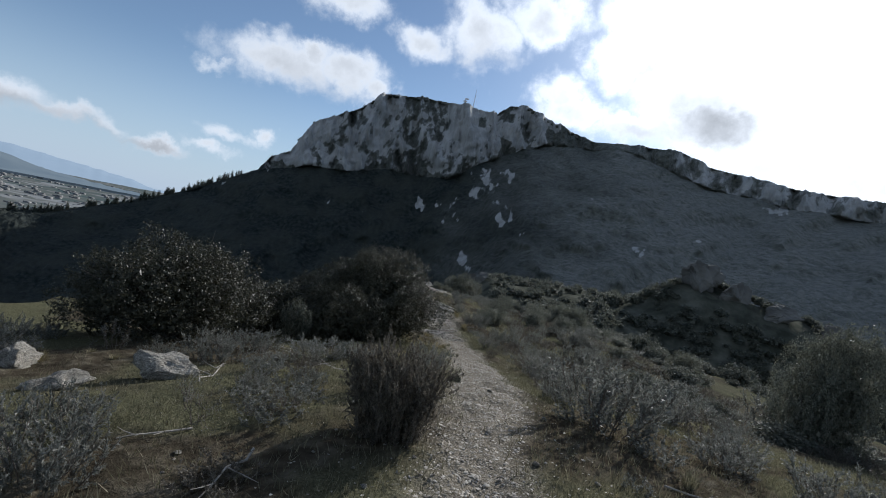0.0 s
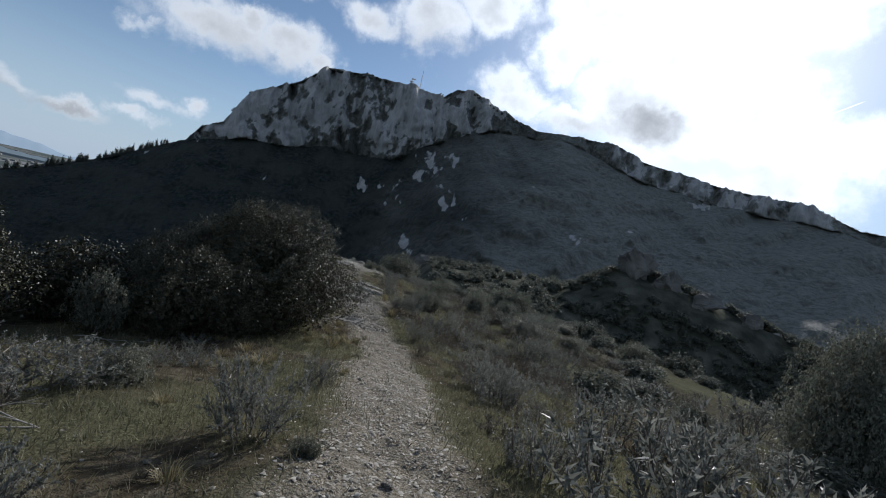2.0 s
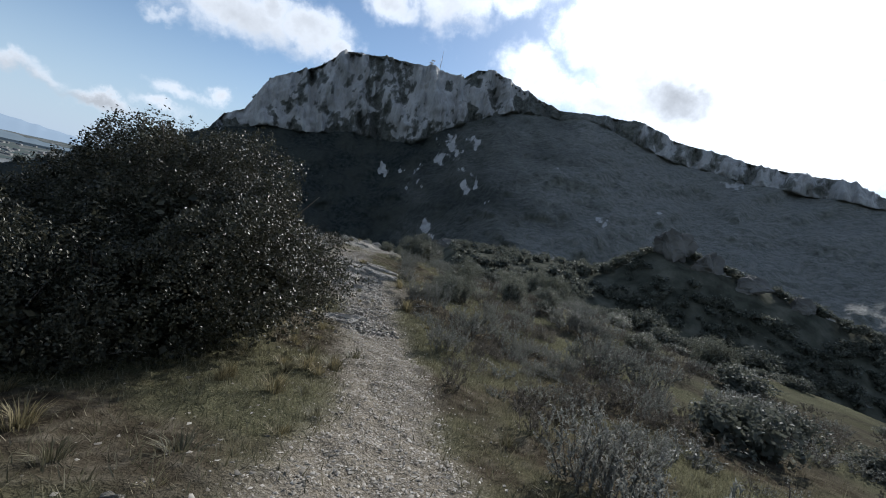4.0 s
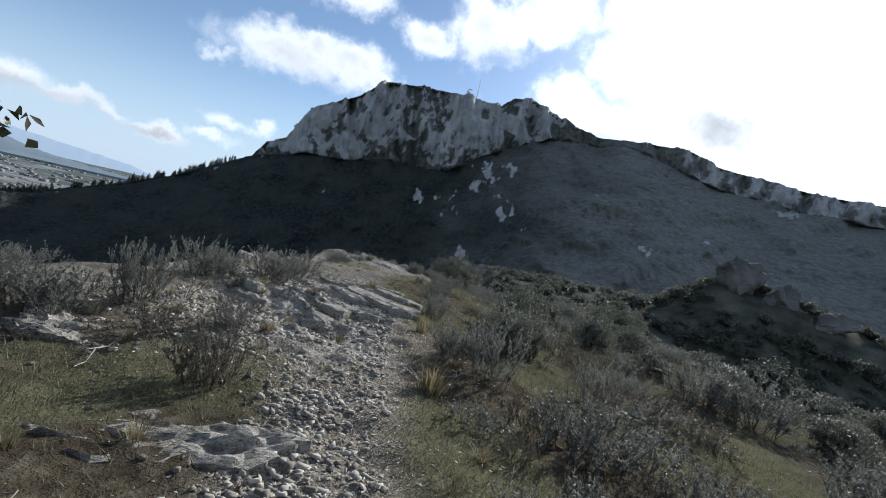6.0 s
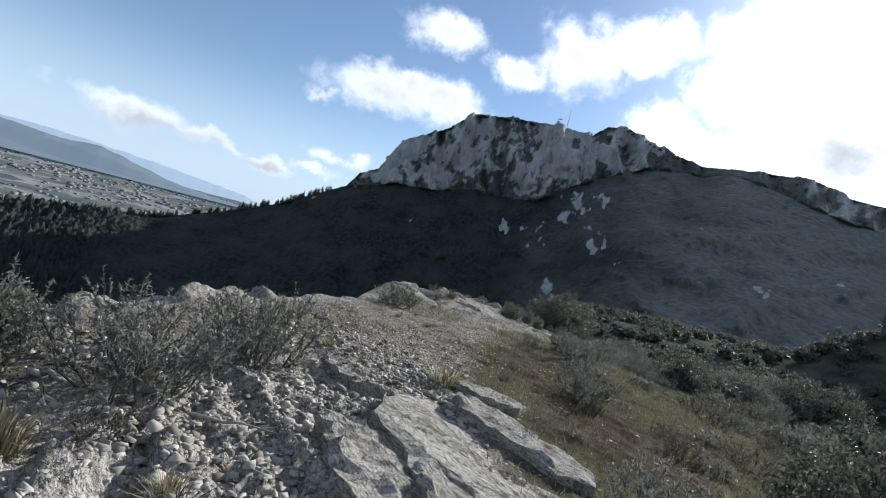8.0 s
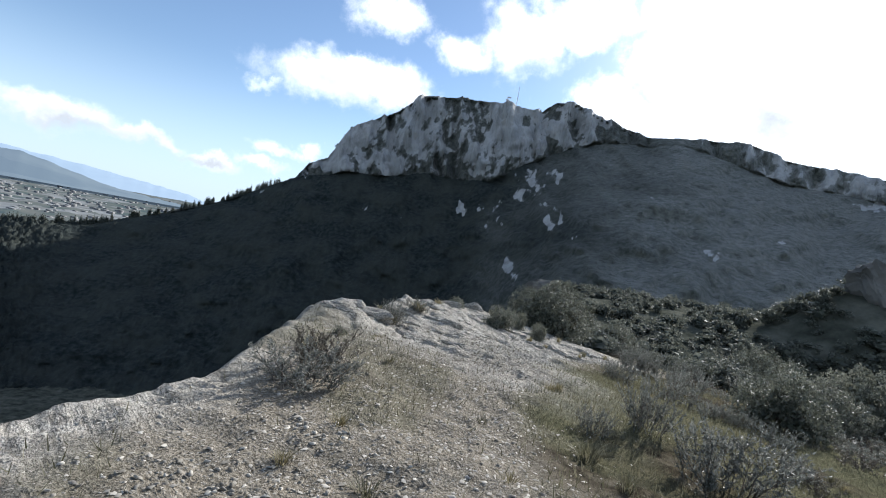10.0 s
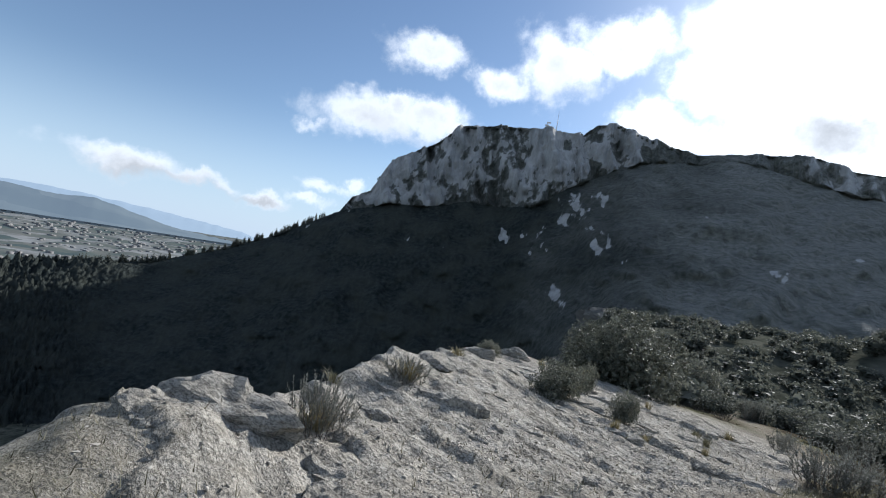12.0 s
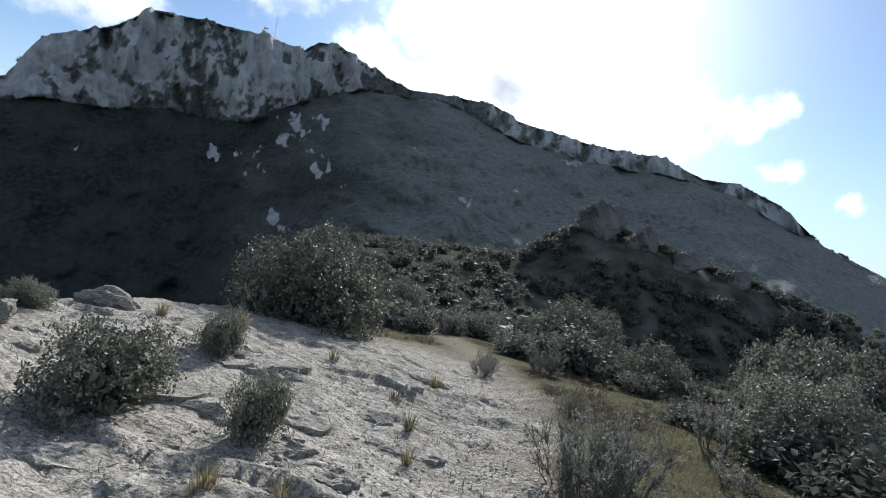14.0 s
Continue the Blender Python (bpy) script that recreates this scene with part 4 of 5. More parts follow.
ROSEMARIES_SLOPE = [(2.33, 9.44, 0.45, 0.6), (1.75, 13.48, 0.46, 0.52), (4.88, 15.1, 0.79, 0.79), (9.79, 12.85, 1.0, 1.0), (8.87, 10.34, 1.1, 1.1), (5.53, 14.57, 0.69, 0.82), (3.27, 14.92, 0.41, 0.41), (5.43, 15.86, 0.57, 0.62), (-1.86, 16.2, 0.37, 0.73), (1.31, 16.81, 0.36, 0.53), (1.71, 16.6, 0.42, 0.7), (-0.78, 15.94, 0.23, 0.26)]
for x, y, r, h in ROSEMARIES_SLOPE:
    USED.append((x, y, r))
    grow_at("R", x, y, r, h)
ROSEMARIES_SHELF = [(6.5, 19.28, 0.94, 1.02), (-1.53, 18.9, 0.54, 0.54), (3.14, 17.28, 0.36, 0.61), (1.08, 19.35, 0.31, 0.47), (5.89, 19.73, 0.77, 0.82), (-2.38, 18.45, 0.57, 0.64), (-1.48, 19.82, 0.48, 0.62), (1.04, 21.99, 0.43, 0.47)]
for x, y, r, h in ROSEMARIES_SHELF:
    USED.append((x, y, r))
    grow_at("R", x, y, r, h)
ROSEMARIES_CREST = [(-1.8, 24.36, 0.45, 0.34), (1.0, 25.34, 0.32, 0.52), (0.48, 25.01, 0.24, 0.26), (1.22, 24.39, 0.47, 0.59), (2.77, 31.19, 0.46, 0.53), (8.98, 45.72, 0.65, 0.81), (3.26, 29.83, 0.48, 0.6), (-1.89, 28.43, 0.2, 0.3), (1.71, 28.62, 0.37, 0.37), (2.43, 28.43, 0.5, 0.46), (-1.96, 28.22, 0.22, 0.48), (-1.83, 30.11, 0.29, 0.32), (4.66, 35.95, 0.34, 0.41), (7.03, 42.86, 0.57, 0.86), (5.05, 36.55, 0.28, 0.39), (6.31, 36.5, 0.48, 0.65), (3.19, 31.27, 0.4, 0.56), (5.76, 32.32, 0.67, 0.71), (4.59, 33.51, 0.23, 0.31), (11.68, 34.93, 0.94, 0.94)]
for x, y, r, h in ROSEMARIES_CREST:
    USED.append((x, y, r))
    grow_at("R", x, y, r, h)
TWIGGY_START = [(-1.44, 3.2, 0.23, 0.47)]
for x, y, r, h in TWIGGY_START:
    USED.append((x, y, r))
    grow_at("T", x, y, r, h)
TWIGGY_SLOPE = [(2.7, 12.23, 0.25, 0.39), (2.18, 12.59, 0.15, 0.36), (2.78, 16.99, 0.31, 0.51), (-1.74, 16.87, 0.35, 0.7)]
for x, y, r, h in TWIGGY_SLOPE:
    USED.append((x, y, r))
    grow_at("T", x, y, r, h)
HEATHS_SLOPE = [(-0.41, 14.8, 0.3, 0.45)]
for x, y, r, h in HEATHS_SLOPE:
    USED.append((x, y, r))
    grow_at("H", x, y, r, h)
HEATHS_CREST = [(-1.87, 24.82, 0.4, 0.37)]
for x, y, r, h in HEATHS_CREST:
    USED.append((x, y, r))
    grow_at("H", x, y, r, h)
TUFTS_SLOPE = [(0.43, 11.19, 0.15, 0.2), (0.21, 10.95, 0.18, 0.21), (0.55, 11.88, 0.16, 0.16), (1.13, 15.72, 0.25, 0.34), (0.08, 16.69, 0.12, 0.19), (0.23, 15.52, 0.09, 0.1), (0.45, 15.68, 0.09, 0.09), (-0.39, 15.67, 0.09, 0.11)]
for x, y, r, h in TUFTS_SLOPE:
    USED.append((x, y, r))
    grow_at("G", x, y, r, h)
TUFTS_SHELF = [(-0.26, 20.69, 0.28, 0.19), (0.92, 17.86, 0.18, 0.3), (-1.28, 20.61, 0.13, 0.13), (-1.54, 18.96, 0.12, 0.12), (0.45, 19.97, 0.11, 0.13), (-1.43, 18.2, 0.2, 0.2), (-1.09, 17.39, 0.09, 0.12), (0.87, 18.38, 0.12, 0.17), (-1.44, 23.21, 0.09, 0.09), (-0.99, 23.13, 0.13, 0.12), (-0.32, 23.49, 0.1, 0.08)]
for x, y, r, h in TUFTS_SHELF:
    USED.append((x, y, r))
    grow_at("G", x, y, r, h)
TUFTS_CREST = [(-2.2, 25.44, 0.18, 0.18), (-2.2, 26.4, 0.1, 0.1), (-1.99, 28.35, 0.23, 0.23), (-1.82, 30.23, 0.28, 0.23), (-0.48, 24.45, 0.11, 0.07), (0.3, 24.4, 0.2, 0.18), (-1.84, 26.89, 0.15, 0.07), (0.37, 26.21, 0.1, 0.13), (-2.45, 29.67, 0.15, 0.18), (-1.66, 32.64, 0.24, 0.2), (0.51, 31.14, 0.06, 0.16), (2.01, 32.43, 0.11, 0.21), (-0.48, 28.78, 0.06, 0.05), (0.56, 31.22, 0.11, 0.16), (0.91, 31.2, 0.1, 0.13), (1.78, 31.79, 0.09, 0.17), (1.78, 34.7, 0.15, 0.26), (3.04, 34.31, 0.15, 0.23), (-0.24, 35.24, 0.16, 0.2), (0.65, 35.34, 0.24, 0.32), (2.17, 33.31, 0.18, 0.15)]
for x, y, r, h in TUFTS_CREST:
    USED.append((x, y, r))
    grow_at("G", x, y, r, h)

# the large oak that the path brushes past, and its neighbours
def big_oak(x, y, radius, tall, leaves, lobes, label, size=0.021, spray=0.12, foot=0.85):
    # oaks with positive x take the lightened leaf copy
    ob = plant("kermes_oak", oak_meshes(leaves, size, lobes, 0.95, OAK if x < 0 else VEILED_OAK, spray, foot), label, "bush", "kermes oaks on the ridge")
    ob.matrix_basis = pose(x, y, float(height(x, y)) - 0.05, 0, 0, rng.uniform(0, 360))
    ob.scale = (radius, radius, tall)


big_oak(-1.5, 11.6, 2.35, 2.25, 180000, 34, "tall dense kermes oak bush leaning over the gravel path", 0.0122, 0.06, 0.7)
big_oak(-4.3, 7.5, 1.9, 1.85, 52000, 20, "broad rounded kermes oak bush behind white rocks", 0.0175, 0.08)
big_oak(-1.9, 9.8, 1.05, 1.2, 18000, 10, "low dark kermes oak bush at the foot of a tall one", 0.024, 0.09)
big_oak(-3.3, 10.0, 1.15, 1.15, 9000, 9, "low kermes oak bush between two larger ones", 0.045)
big_oak(7.9, 9.0, 1.4, 2.5, 30000, 14, "rounded kermes oak bush above the rosemary slope", 0.023)
big_oak(1.9, 38.4, 2.0, 2.1, 20000, 12, "rounded grey-green kermes oak bush past the bare rock", 0.03)
big_oak(11.6, 42.0, 2.1, 2.2, 14000, 12, "broad grey-green kermes oak bush on the slope below the rock", 0.034)
big_oak(6.9, 32.0, 1.15, 1.2, 14000, 11, "low pale-leaved kermes oak bush in thin grass", 0.034)
big_oak(7.9, 50.5, 1.7, 2.0, 8000, 11, "rounded kermes oak bush in the saddle below the rock", 0.045)
heath = shoot_meshes(80, 18, 40, 0.036, HEATH, 0.5, 0.02)
ob = plant("heath_bush", heath, "large dark brown-green heath bush at the path's edge", "bush", "heath bushes on the ridge")
ob.matrix_basis = pose(-0.14, 3.3, float(height(-0.14, 3.3)) - 0.03, 0, 0, 40)
ob.scale = (0.4, 0.45, 0.74)


def taken(x, y):
    return any((x - a) ** 2 + (y - b) ** 2 < (0.75 * c) ** 2 for a, b, c in USED)


def fill(kind, count, x0, x1, y0, y1, lo, hi, clear=0.75, ratio=(0.8, 1.2)):
    """Plants at random over a stretch, off the path, the bare rock and the drop."""
    done = tries = 0
    while done < count and tries < count * 40:
        tries += 1
        x, y = rng.uniform(x0, x1), rng.uniform(y0, y1)
        u = x - float(curve_through(TRACK, y))
        v = float(curve_through(EDGE, y)) - x
        g, r, _ = masks(np.array(x), np.array(y))
        if kind != "G" and 19.5 < y < 31 and -1 < u < 2.3:
            continue
        size = lo + (hi - lo) * rng.uniform(0, 1) ** 1.6
        if abs(u) < clear + size * 0.6 or v > 0.4 or float(r) > 0.35 or taken(x, y) or (kind != "G" and float(g) > 0.4):
            continue
        if float(fbm(np.array(x * 0.35), np.array(y * 0.35), 2, 91)) < -0.45:
            continue
        USED.append((x, y, size))
        grow_at(kind, x, y, size, size * rng.uniform(*ratio))
        done += 1


fill("R", 18, 1.5, 9, 1, 16, 0.25, 0.5)
fill("R", 14, 1.3, 12, 14, 36, 0.3, 0.6)
fill("O", 10, 6, 14, 17, 34, 0.4, 0.9, ratio=(0.7, 1.0))
fill("R", 16, -7, -0.9, 2, 13, 0.22, 0.45)
fill("S", 55, 1.2, 8, 1, 16, 0.15, 0.4, 0.6, (0.6, 1.0))
fill("L", 70, 1.2, 8, 1, 18, 0.15, 0.38, 0.6, (0.6, 1.0))
fill("S", 40, 0.8, 11, 15, 37, 0.18, 0.45, 0.55, (0.6, 1.0))
fill("L", 50, 0.8, 11, 15, 37, 0.18, 0.42, 0.55, (0.6, 1.0))
fill("S", 24, -6, -0.8, 1.5, 14, 0.14, 0.35, 0.6, (0.6, 1.0))
fill("L", 34, -6, -0.8, 1.5, 16, 0.14, 0.35, 0.6, (0.6, 1.0))
fill("S", 12, -3.6, -0.9, 2.6, 4.8, 0.12, 0.28, 0.6, (0.6, 1.0))
fill("L", 10, -3.6, -0.9, 1.5, 4.6, 0.12, 0.28, 0.6, (0.6, 1.0))
fill("S", 15, 4, 15, 3, 34, 0.35, 0.75, 0.6, (0.55, 0.85))
fill("L", 50, 4, 14, 3, 34, 0.3, 0.65, 0.6, (0.55, 0.85))
fill("F", 45, 5, 18, 8, 36, 0.45, 1.1, 0.6, (0.6, 0.9))
fill("L", 40, 1.2, 6.5, 10, 22, 0.18, 0.4, 0.55, (0.8, 1.3))
fill("L", 14, -4.5, -1.0, 12.5, 16.5, 0.2, 0.38, 0.5, (0.8, 1.3))
fill("L", 60, 2.5, 10, 12, 26, 0.25, 0.5, 0.6, (0.7, 1.1))
fill("R", 14, 2.8, 10, 12, 28, 0.3, 0.55, 0.75, (0.8, 1.1))
fill("S", 25, 2.4, 9, 10, 30, 0.2, 0.42, 0.6, (0.7, 1.1))
fill("T", 12, -6, -0.9, 2, 14, 0.2, 0.4, ratio=(1.0, 1.5))
fill("T", 14, 1.5, 8, 3, 24, 0.25, 0.45, ratio=(1.0, 1.5))
fill("R", 12, -4.2, -2.0, 15.5, 20.5, 0.35, 0.5, 0.75, (1.1, 1.6))
fill("G", 80, -4, 6, 1.5, 16, 0.06, 0.16, 0.45, (0.9, 1.3))
fill("G", 40, -3.0, 4, 14, 34, 0.05, 0.13, 0.3, (0.9, 1.3))
fill("G", 40, 0.4, 6, 22, 36, 0.05, 0.13, 0.25, (0.9, 1.4))
fill("L", 20, 1.0, 7, 24, 36, 0.14, 0.3, 0.5, (0.6, 1.0))
fill("G", 30, 1.5, 8, 32, 41, 0.07, 0.16, 0.0, (0.9, 1.3))
fill("L", 30, 2.5, 9, 33, 44, 0.18, 0.42, 0.0, (0.7, 1.0))
fill("F", 60, 5, 30, 33, 58, 0.7, 1.5, 0, (0.65, 0.9))
fill("F", 45, 6, 24, 24, 52, 0.8, 1.5, 0, (0.65, 0.9))
fill("F", 24, 5, 16, 34, 48, 0.4, 0.8, 0)


# dry tufts and low heath among the rubble of the shelf
for _ in range(30):
    y = rng.uniform(14.6, 19.0)
    grow_at("G", float(curve_through(TRACK, y)) - rng.uniform(0.7, 3.0), y, rng.uniform(0.06, 0.14), rng.uniform(0.07, 0.17))
for _ in range(14):
    y = rng.uniform(14.8, 18.6)
    grow_at("L", float(curve_through(TRACK, y)) - rng.uniform(1.3, 3.0), y, rng.uniform(0.12, 0.24), rng.uniform(0.1, 0.2))

# grass at the oak's foot, along the path
for _ in range(28):
    y = rng.uniform(8.0, 14.0)
    grow_at("G", float(curve_through(TRACK, y)) - rng.uniform(0.45, 1.5), y, rng.uniform(0.07, 0.17), rng.uniform(0.09, 0.22))


def far_scrub():
    """The shoulder past the saddle: bushes too many to count, one mesh."""
    base = oak_meshes(132, 0.22, 8, mat=SCRUB)[0][1]
    n = len(base.vertices)
    co = np.empty(n * 3, np.float32)
    base.vertices.foreach_get("co", co)
    co = co.reshape(-1, 3)
    V, T, k = [], [], 0
    tri = np.arange(n).reshape(-1, 4)
    tri = np.concatenate([tri[:, [0, 1, 2]], tri[:, [0, 2, 3]]])
    while k < 1300:
        x, y = rng.uniform(-2, 72), rng.uniform(44, 104)
        if k >= 850:
            x, y = rng.uniform(33, 80), rng.uniform(58, 86)
        if any(math.hypot(x - a, y + 1.2 - b) < 3.6 for a, b in ((41.2, 75.6), (46.5, 73.6), (52.6, 71.4), (59, 69))):
            continue
        if float(curve_through(EDGE, min(y, 60))) - x > 1 or float(masks(np.array(x), np.array(y))[1]) > 0.45:
            continue
        s, a = rng.uniform(0.7, 1.9), rng.uniform(0, 6.28)
        c = co * np.array([s, s, s * rng.uniform(0.6, 1.0)])
        c = np.stack([c[:, 0] * math.cos(a) - c[:, 1] * math.sin(a), c[:, 0] * math.sin(a) + c[:, 1] * math.cos(a), c[:, 2]], 1)
        V.append(c + np.array([x, y, float(height(x, y)) - 0.1]))
        T.append(tri + k * n)
        k += 1
    me = tri_mesh("scrub", np.concatenate(V), np.concatenate(T), SCRUB)
    tagged(new("scrub", me), "dark evergreen scrub covering the shoulder beyond the saddle", "scrub", kind="stuff")


far_scrub()


# ---- stones ----
def stone_mesh(name, seed, flat=0.55, sub=2):
    """An angular piece of limestone about one metre across: a cut, roughened ball."""
    bm = bmesh.new()
    bmesh.ops.create_icosphere(bm, subdivisions=sub, radius=0.5)
    r = np.random.default_rng(seed)
    cuts = [(Vector(r.normal(size=3)).normalized(), r.uniform(0.16, 0.34)) for _ in range(11)]
    for v in bm.verts:
        for d, h in cuts:
            q = v.co.dot(d) - h
            if q > 0:
                v.co -= d * q
        v.co += Vector(r.normal(size=3)) * 0.012
        v.co.z *= flat
    me = bpy.data.meshes.new(name)
    bm.to_mesh(me)
    bm.free()
    me.materials.append(LIMESTONE)
    return me


STONES = [stone_mesh("stone", 100 + i, 0.4 + 0.08 * i) for i in range(6)]
S_LABEL = "loose pale grey limestone lump lying on the ground"


def lay_stone(x, y, size, label=S_LABEL, stretch=1.0, turn=None, sink=0.25, tilt=8):
    ob = tagged(new("stone", STONES[int(rng.integers(len(STONES)))]), label, "stone", "loose stones along the path")
    ob.matrix_basis = pose(x, y, float(height(x, y)) + size * (0.5 - sink) * 0.5, rng.uniform(-tilt, tilt), rng.uniform(-tilt, tilt), rng.uniform(0, 360) if turn is None else turn)
    ob.scale = (size * stretch, size, size)
    return ob


for _ in range(90):
    x, y = rng.uniform(-3.0, 0.1), rng.uniform(1.7, 5.5)
    lay_stone(x, y, 0.02 + 0.06 * rng.uniform(0, 1) ** 2.5)
for _ in range(110):
    x, y = rng.uniform(-2.6, 0.2), rng.uniform(11.5, 15.5)
    lay_stone(x, y, 0.02 + 0.06 * rng.uniform(0, 1) ** 3)
for _ in range(150):
    y = rng.uniform(1.6, 34)
    x = float(curve_through(TRACK, y)) + rng.normal() * (0.9 if y < 14 else 1.5)
    if x < float(curve_through(EDGE, y)) + 0.15:
        continue
    lay_stone(x, y, 0.02 + (0.07 if y < 20 else 0.045) * rng.uniform(0, 1) ** 3)

def crag_mesh(seed, sub=4, rough=0.3, mat=None):
    """A jagged limestone crag about one metre across."""
    bm = bmesh.new()
    bmesh.ops.create_icosphere(bm, subdivisions=sub, radius=0.5)
    r = np.random.default_rng(seed)
    cuts = [(Vector(r.normal(size=3)).normalized(), r.uniform(0.2, 0.4)) for _ in range(14)]
    for v in bm.verts:
        for d, h in cuts:
            q = v.co.dot(d) - h
            if q > 0:
                v.co -= d * q * 0.92
        x, y, z = v.co * 3.0
        n = noise.fractal(Vector((x * 1.6, y * 1.6, z * 0.8)) + Vector((seed, 0, 0)), 0.9, 2.1, 5)
        v.co *= 1 + rough * n
    me = bpy.data.meshes.new("crag")
    bm.to_mesh(me)
    bm.free()
    me.materials.append(mat or LIMESTONE)
    return me


# far crags: limestone darkened, the shade of their faces put into the colour
FARROCK = plain_mat("shaded_crag_limestone", [(0.3, (0.05, 0.048, 0.042)), (0.5, (0.115, 0.11, 0.1)), (0.7, (0.18, 0.174, 0.16))], 0.9, 1.0, 0.9, 0.5)


def crag(x, y, sx, sy, sz, seed, label, sink=0.3, turn=0, sub=4):
    ob = tagged(new("crag", crag_mesh(seed, sub, 0.34, FARROCK if y > 60 else None)), label, "rock", "limestone crags")
    ob.matrix_basis = pose(x, y, float(height(x, y)) + sz * (0.5 - sink) * 0.8, 0, 0, turn)
    ob.scale = (sx, sy, sz)


crag(41.6, 76.6, 7, 5, 6, 401, "grey limestone crag crowning the scrub-covered knoll", 0.42)
crag(46.5, 74.2, 6, 4.5, 4.6, 402, "grey limestone crag below the knoll's top", 0.6)
crag(52.6, 71.8, 6, 4, 4.2, 403, "pale limestone crag on the knoll's spur", 0.55)
crag(59, 69.3, 6, 4, 3.8, 404, "pale limestone crag low on the knoll's spur", 0.55)
crag(4.0, 88, 4, 4, 11, 405, "pale limestone crag at the foot of the mountain", 0.45)
crag(9, 96, 8, 5, 6, 406, "pale limestone crag at the foot of the mountain", 0.6)
crag(-2.4, 4.45, 0.7, 0.42, 0.4, 407, "white weathered limestone outcrop among low bushes", 0.3, 20)
crag(-2.9, 3.75, 0.5, 0.3, 0.22, 408, "white weathered limestone outcrop among low bushes", 0.3, 60)
crag(-3.9, 4.5, 0.6, 0.4, 0.3, 409, "white weathered limestone outcrop among low bushes", 0.3, 100)
crag(-2.6, 28.0, 1.6, 0.9, 0.5, 410, "pale grey jagged crest rock above the drop", 0.55, -30)
crag(-1.8, 31.2, 0.8, 0.6, 0.3, 412, "pale grey jagged crest rock above the drop", 0.45, -40)
crag(-0.3, 17.12, 0.66, 0.5, 0.36, 415, "pale limestone boulder bedded in gravel beside tilted slabs", 0.35, -35)
crag(-1.35, 33.9, 0.9, 0.6, 0.4, 413, "pale grey jagged crest rock above the drop", 0.38, -30)
crag(-0.75, 35.3, 1.1, 0.6, 0.5, 414, "smooth pale rock slab at the end of the crest", 0.35, -20)


def slab_mesh(seed):
    """A bed of limestone a metre long: wedge-shaped, with broken edges and fine layers."""
    r = np.random.default_rng(seed)
    bm = bmesh.new()
    bmesh.ops.create_grid(bm, x_segments=18, y_segments=9, size=0.5)
    out = bmesh.ops.extrude_face_region(bm, geom=bm.faces[:])
    up = [v for v in out["geom"] if isinstance(v, bmesh.types.BMVert)]
    top = set(up)
    off = r.uniform(0, 50)
    for v in bm.verts:
        x, y = v.co.x, v.co.y
        edge = 1 + 0.16 * float(fbm(np.array(math.atan2(y, x) * 1.6 + off), np.array(off), 3, seed))
        rx = max(abs(x), abs(y))
        k = edge * (1 - 0.25 * (abs(x * y) * 4) ** 1.5)
        v.co.x, v.co.y = x * k, y * k * 0.6 + 0.05 * float(fbm(np.array(x * 5 + off), np.array(off), 3, seed + 5))
        if v in top:
            lay = (y + 0.5) * 5 + 0.5 * float(vnoise(np.array(x * 4 + off), np.array(y * 2), seed))
            v.co.z = 0.1 * (1 - 0.65 * (y + 0.5)) + 0.018 * (1 - (lay - math.floor(lay))) + 0.045 * float(fbm(np.array(x * 6 + off), np.array(y * 9), 4, seed + 1))
            if rx > 0.46:
                v.co.z -= 0.02
        else:
            v.co.z = -0.12
    bmesh.ops.recalc_face_normals(bm, faces=bm.faces[:])
    me = bpy.data.meshes.new("rock_slab")
    bm.to_mesh(me)
    bm.free()
    me.materials.append(LIMESTONE)
    return me


SLABS = [slab_mesh(300 + i) for i in range(6)]


def lay_slab(x, y, length, width=1.0, turn=-39, tilt=-4, rise=-0.05):
    ob = tagged(new("rock_slab", SLABS[int(rng.integers(len(SLABS)))]), "pale tilted limestone slab bedded in the ridge", "rock", "limestone slabs of the ridge")
    ob.matrix_basis = pose(x, y, float(height(x, y)) + rise, tilt, rng.uniform(-4, 4), turn + rng.uniform(-9, 9))
    ob.scale = (length, length * width * rng.uniform(0.7, 1.2), length ** 0.5 * rng.uniform(0.5, 0.85))


# beds across the shelf, and the bare crest
for x, y, l in [(-0.3, 17.15, 0.62), (-0.38, 18.02, 0.95), (-0.05, 18.2, 1.0), (0.05, 19.45, 1.75), (0.35, 18.65, 1.1), (-0.25, 18.95, 1.0), (0.4, 19.95, 1.1), (-0.85, 20.15, 0.8), (0.36, 17.1, 0.42), (-1.27, 17.65, 0.6), (-0.45, 16.4, 0.6), (0.0, 20.8, 0.9), (-1.5, 18.1, 0.5)]:
    lay_slab(x, y, l, 0.8, rise=-0.01)
for x, y, l in [(-2.7, 27.9, 0.9), (-2.5, 28.4, 1.0), (-1.5, 30.2, 1.3), (-0.9, 30.4, 1.4), (-1.4, 31.3, 1.5), (-0.5, 31.9, 1.4), (0.6, 32.6, 1.5), (-0.3, 33.0, 1.6), (1.6, 33.4, 1.4), (0.7, 33.9, 1.3), (-0.6, 34.6, 1.2), (-1.0, 35.2, 1.1), (2.3, 34.4, 1.3), (1.5, 35.0, 1.2)]:
    lay_slab(x, y, l, 0.9, rise=-0.085)
flakes = np.random.default_rng(77)
for _ in range(70):
    y = flakes.uniform(26.8, 35.2)
    x = flakes.uniform(float(curve_through(EDGE, y)) + 0.25, float(curve_through(TRACK, y)) + 0.2)
    if float(masks(np.array(x), np.array(y))[1]) > 0.6:
        lay_slab(x, y, flakes.uniform(0.25, 0.8), 0.7, -37, -2, -0.06)
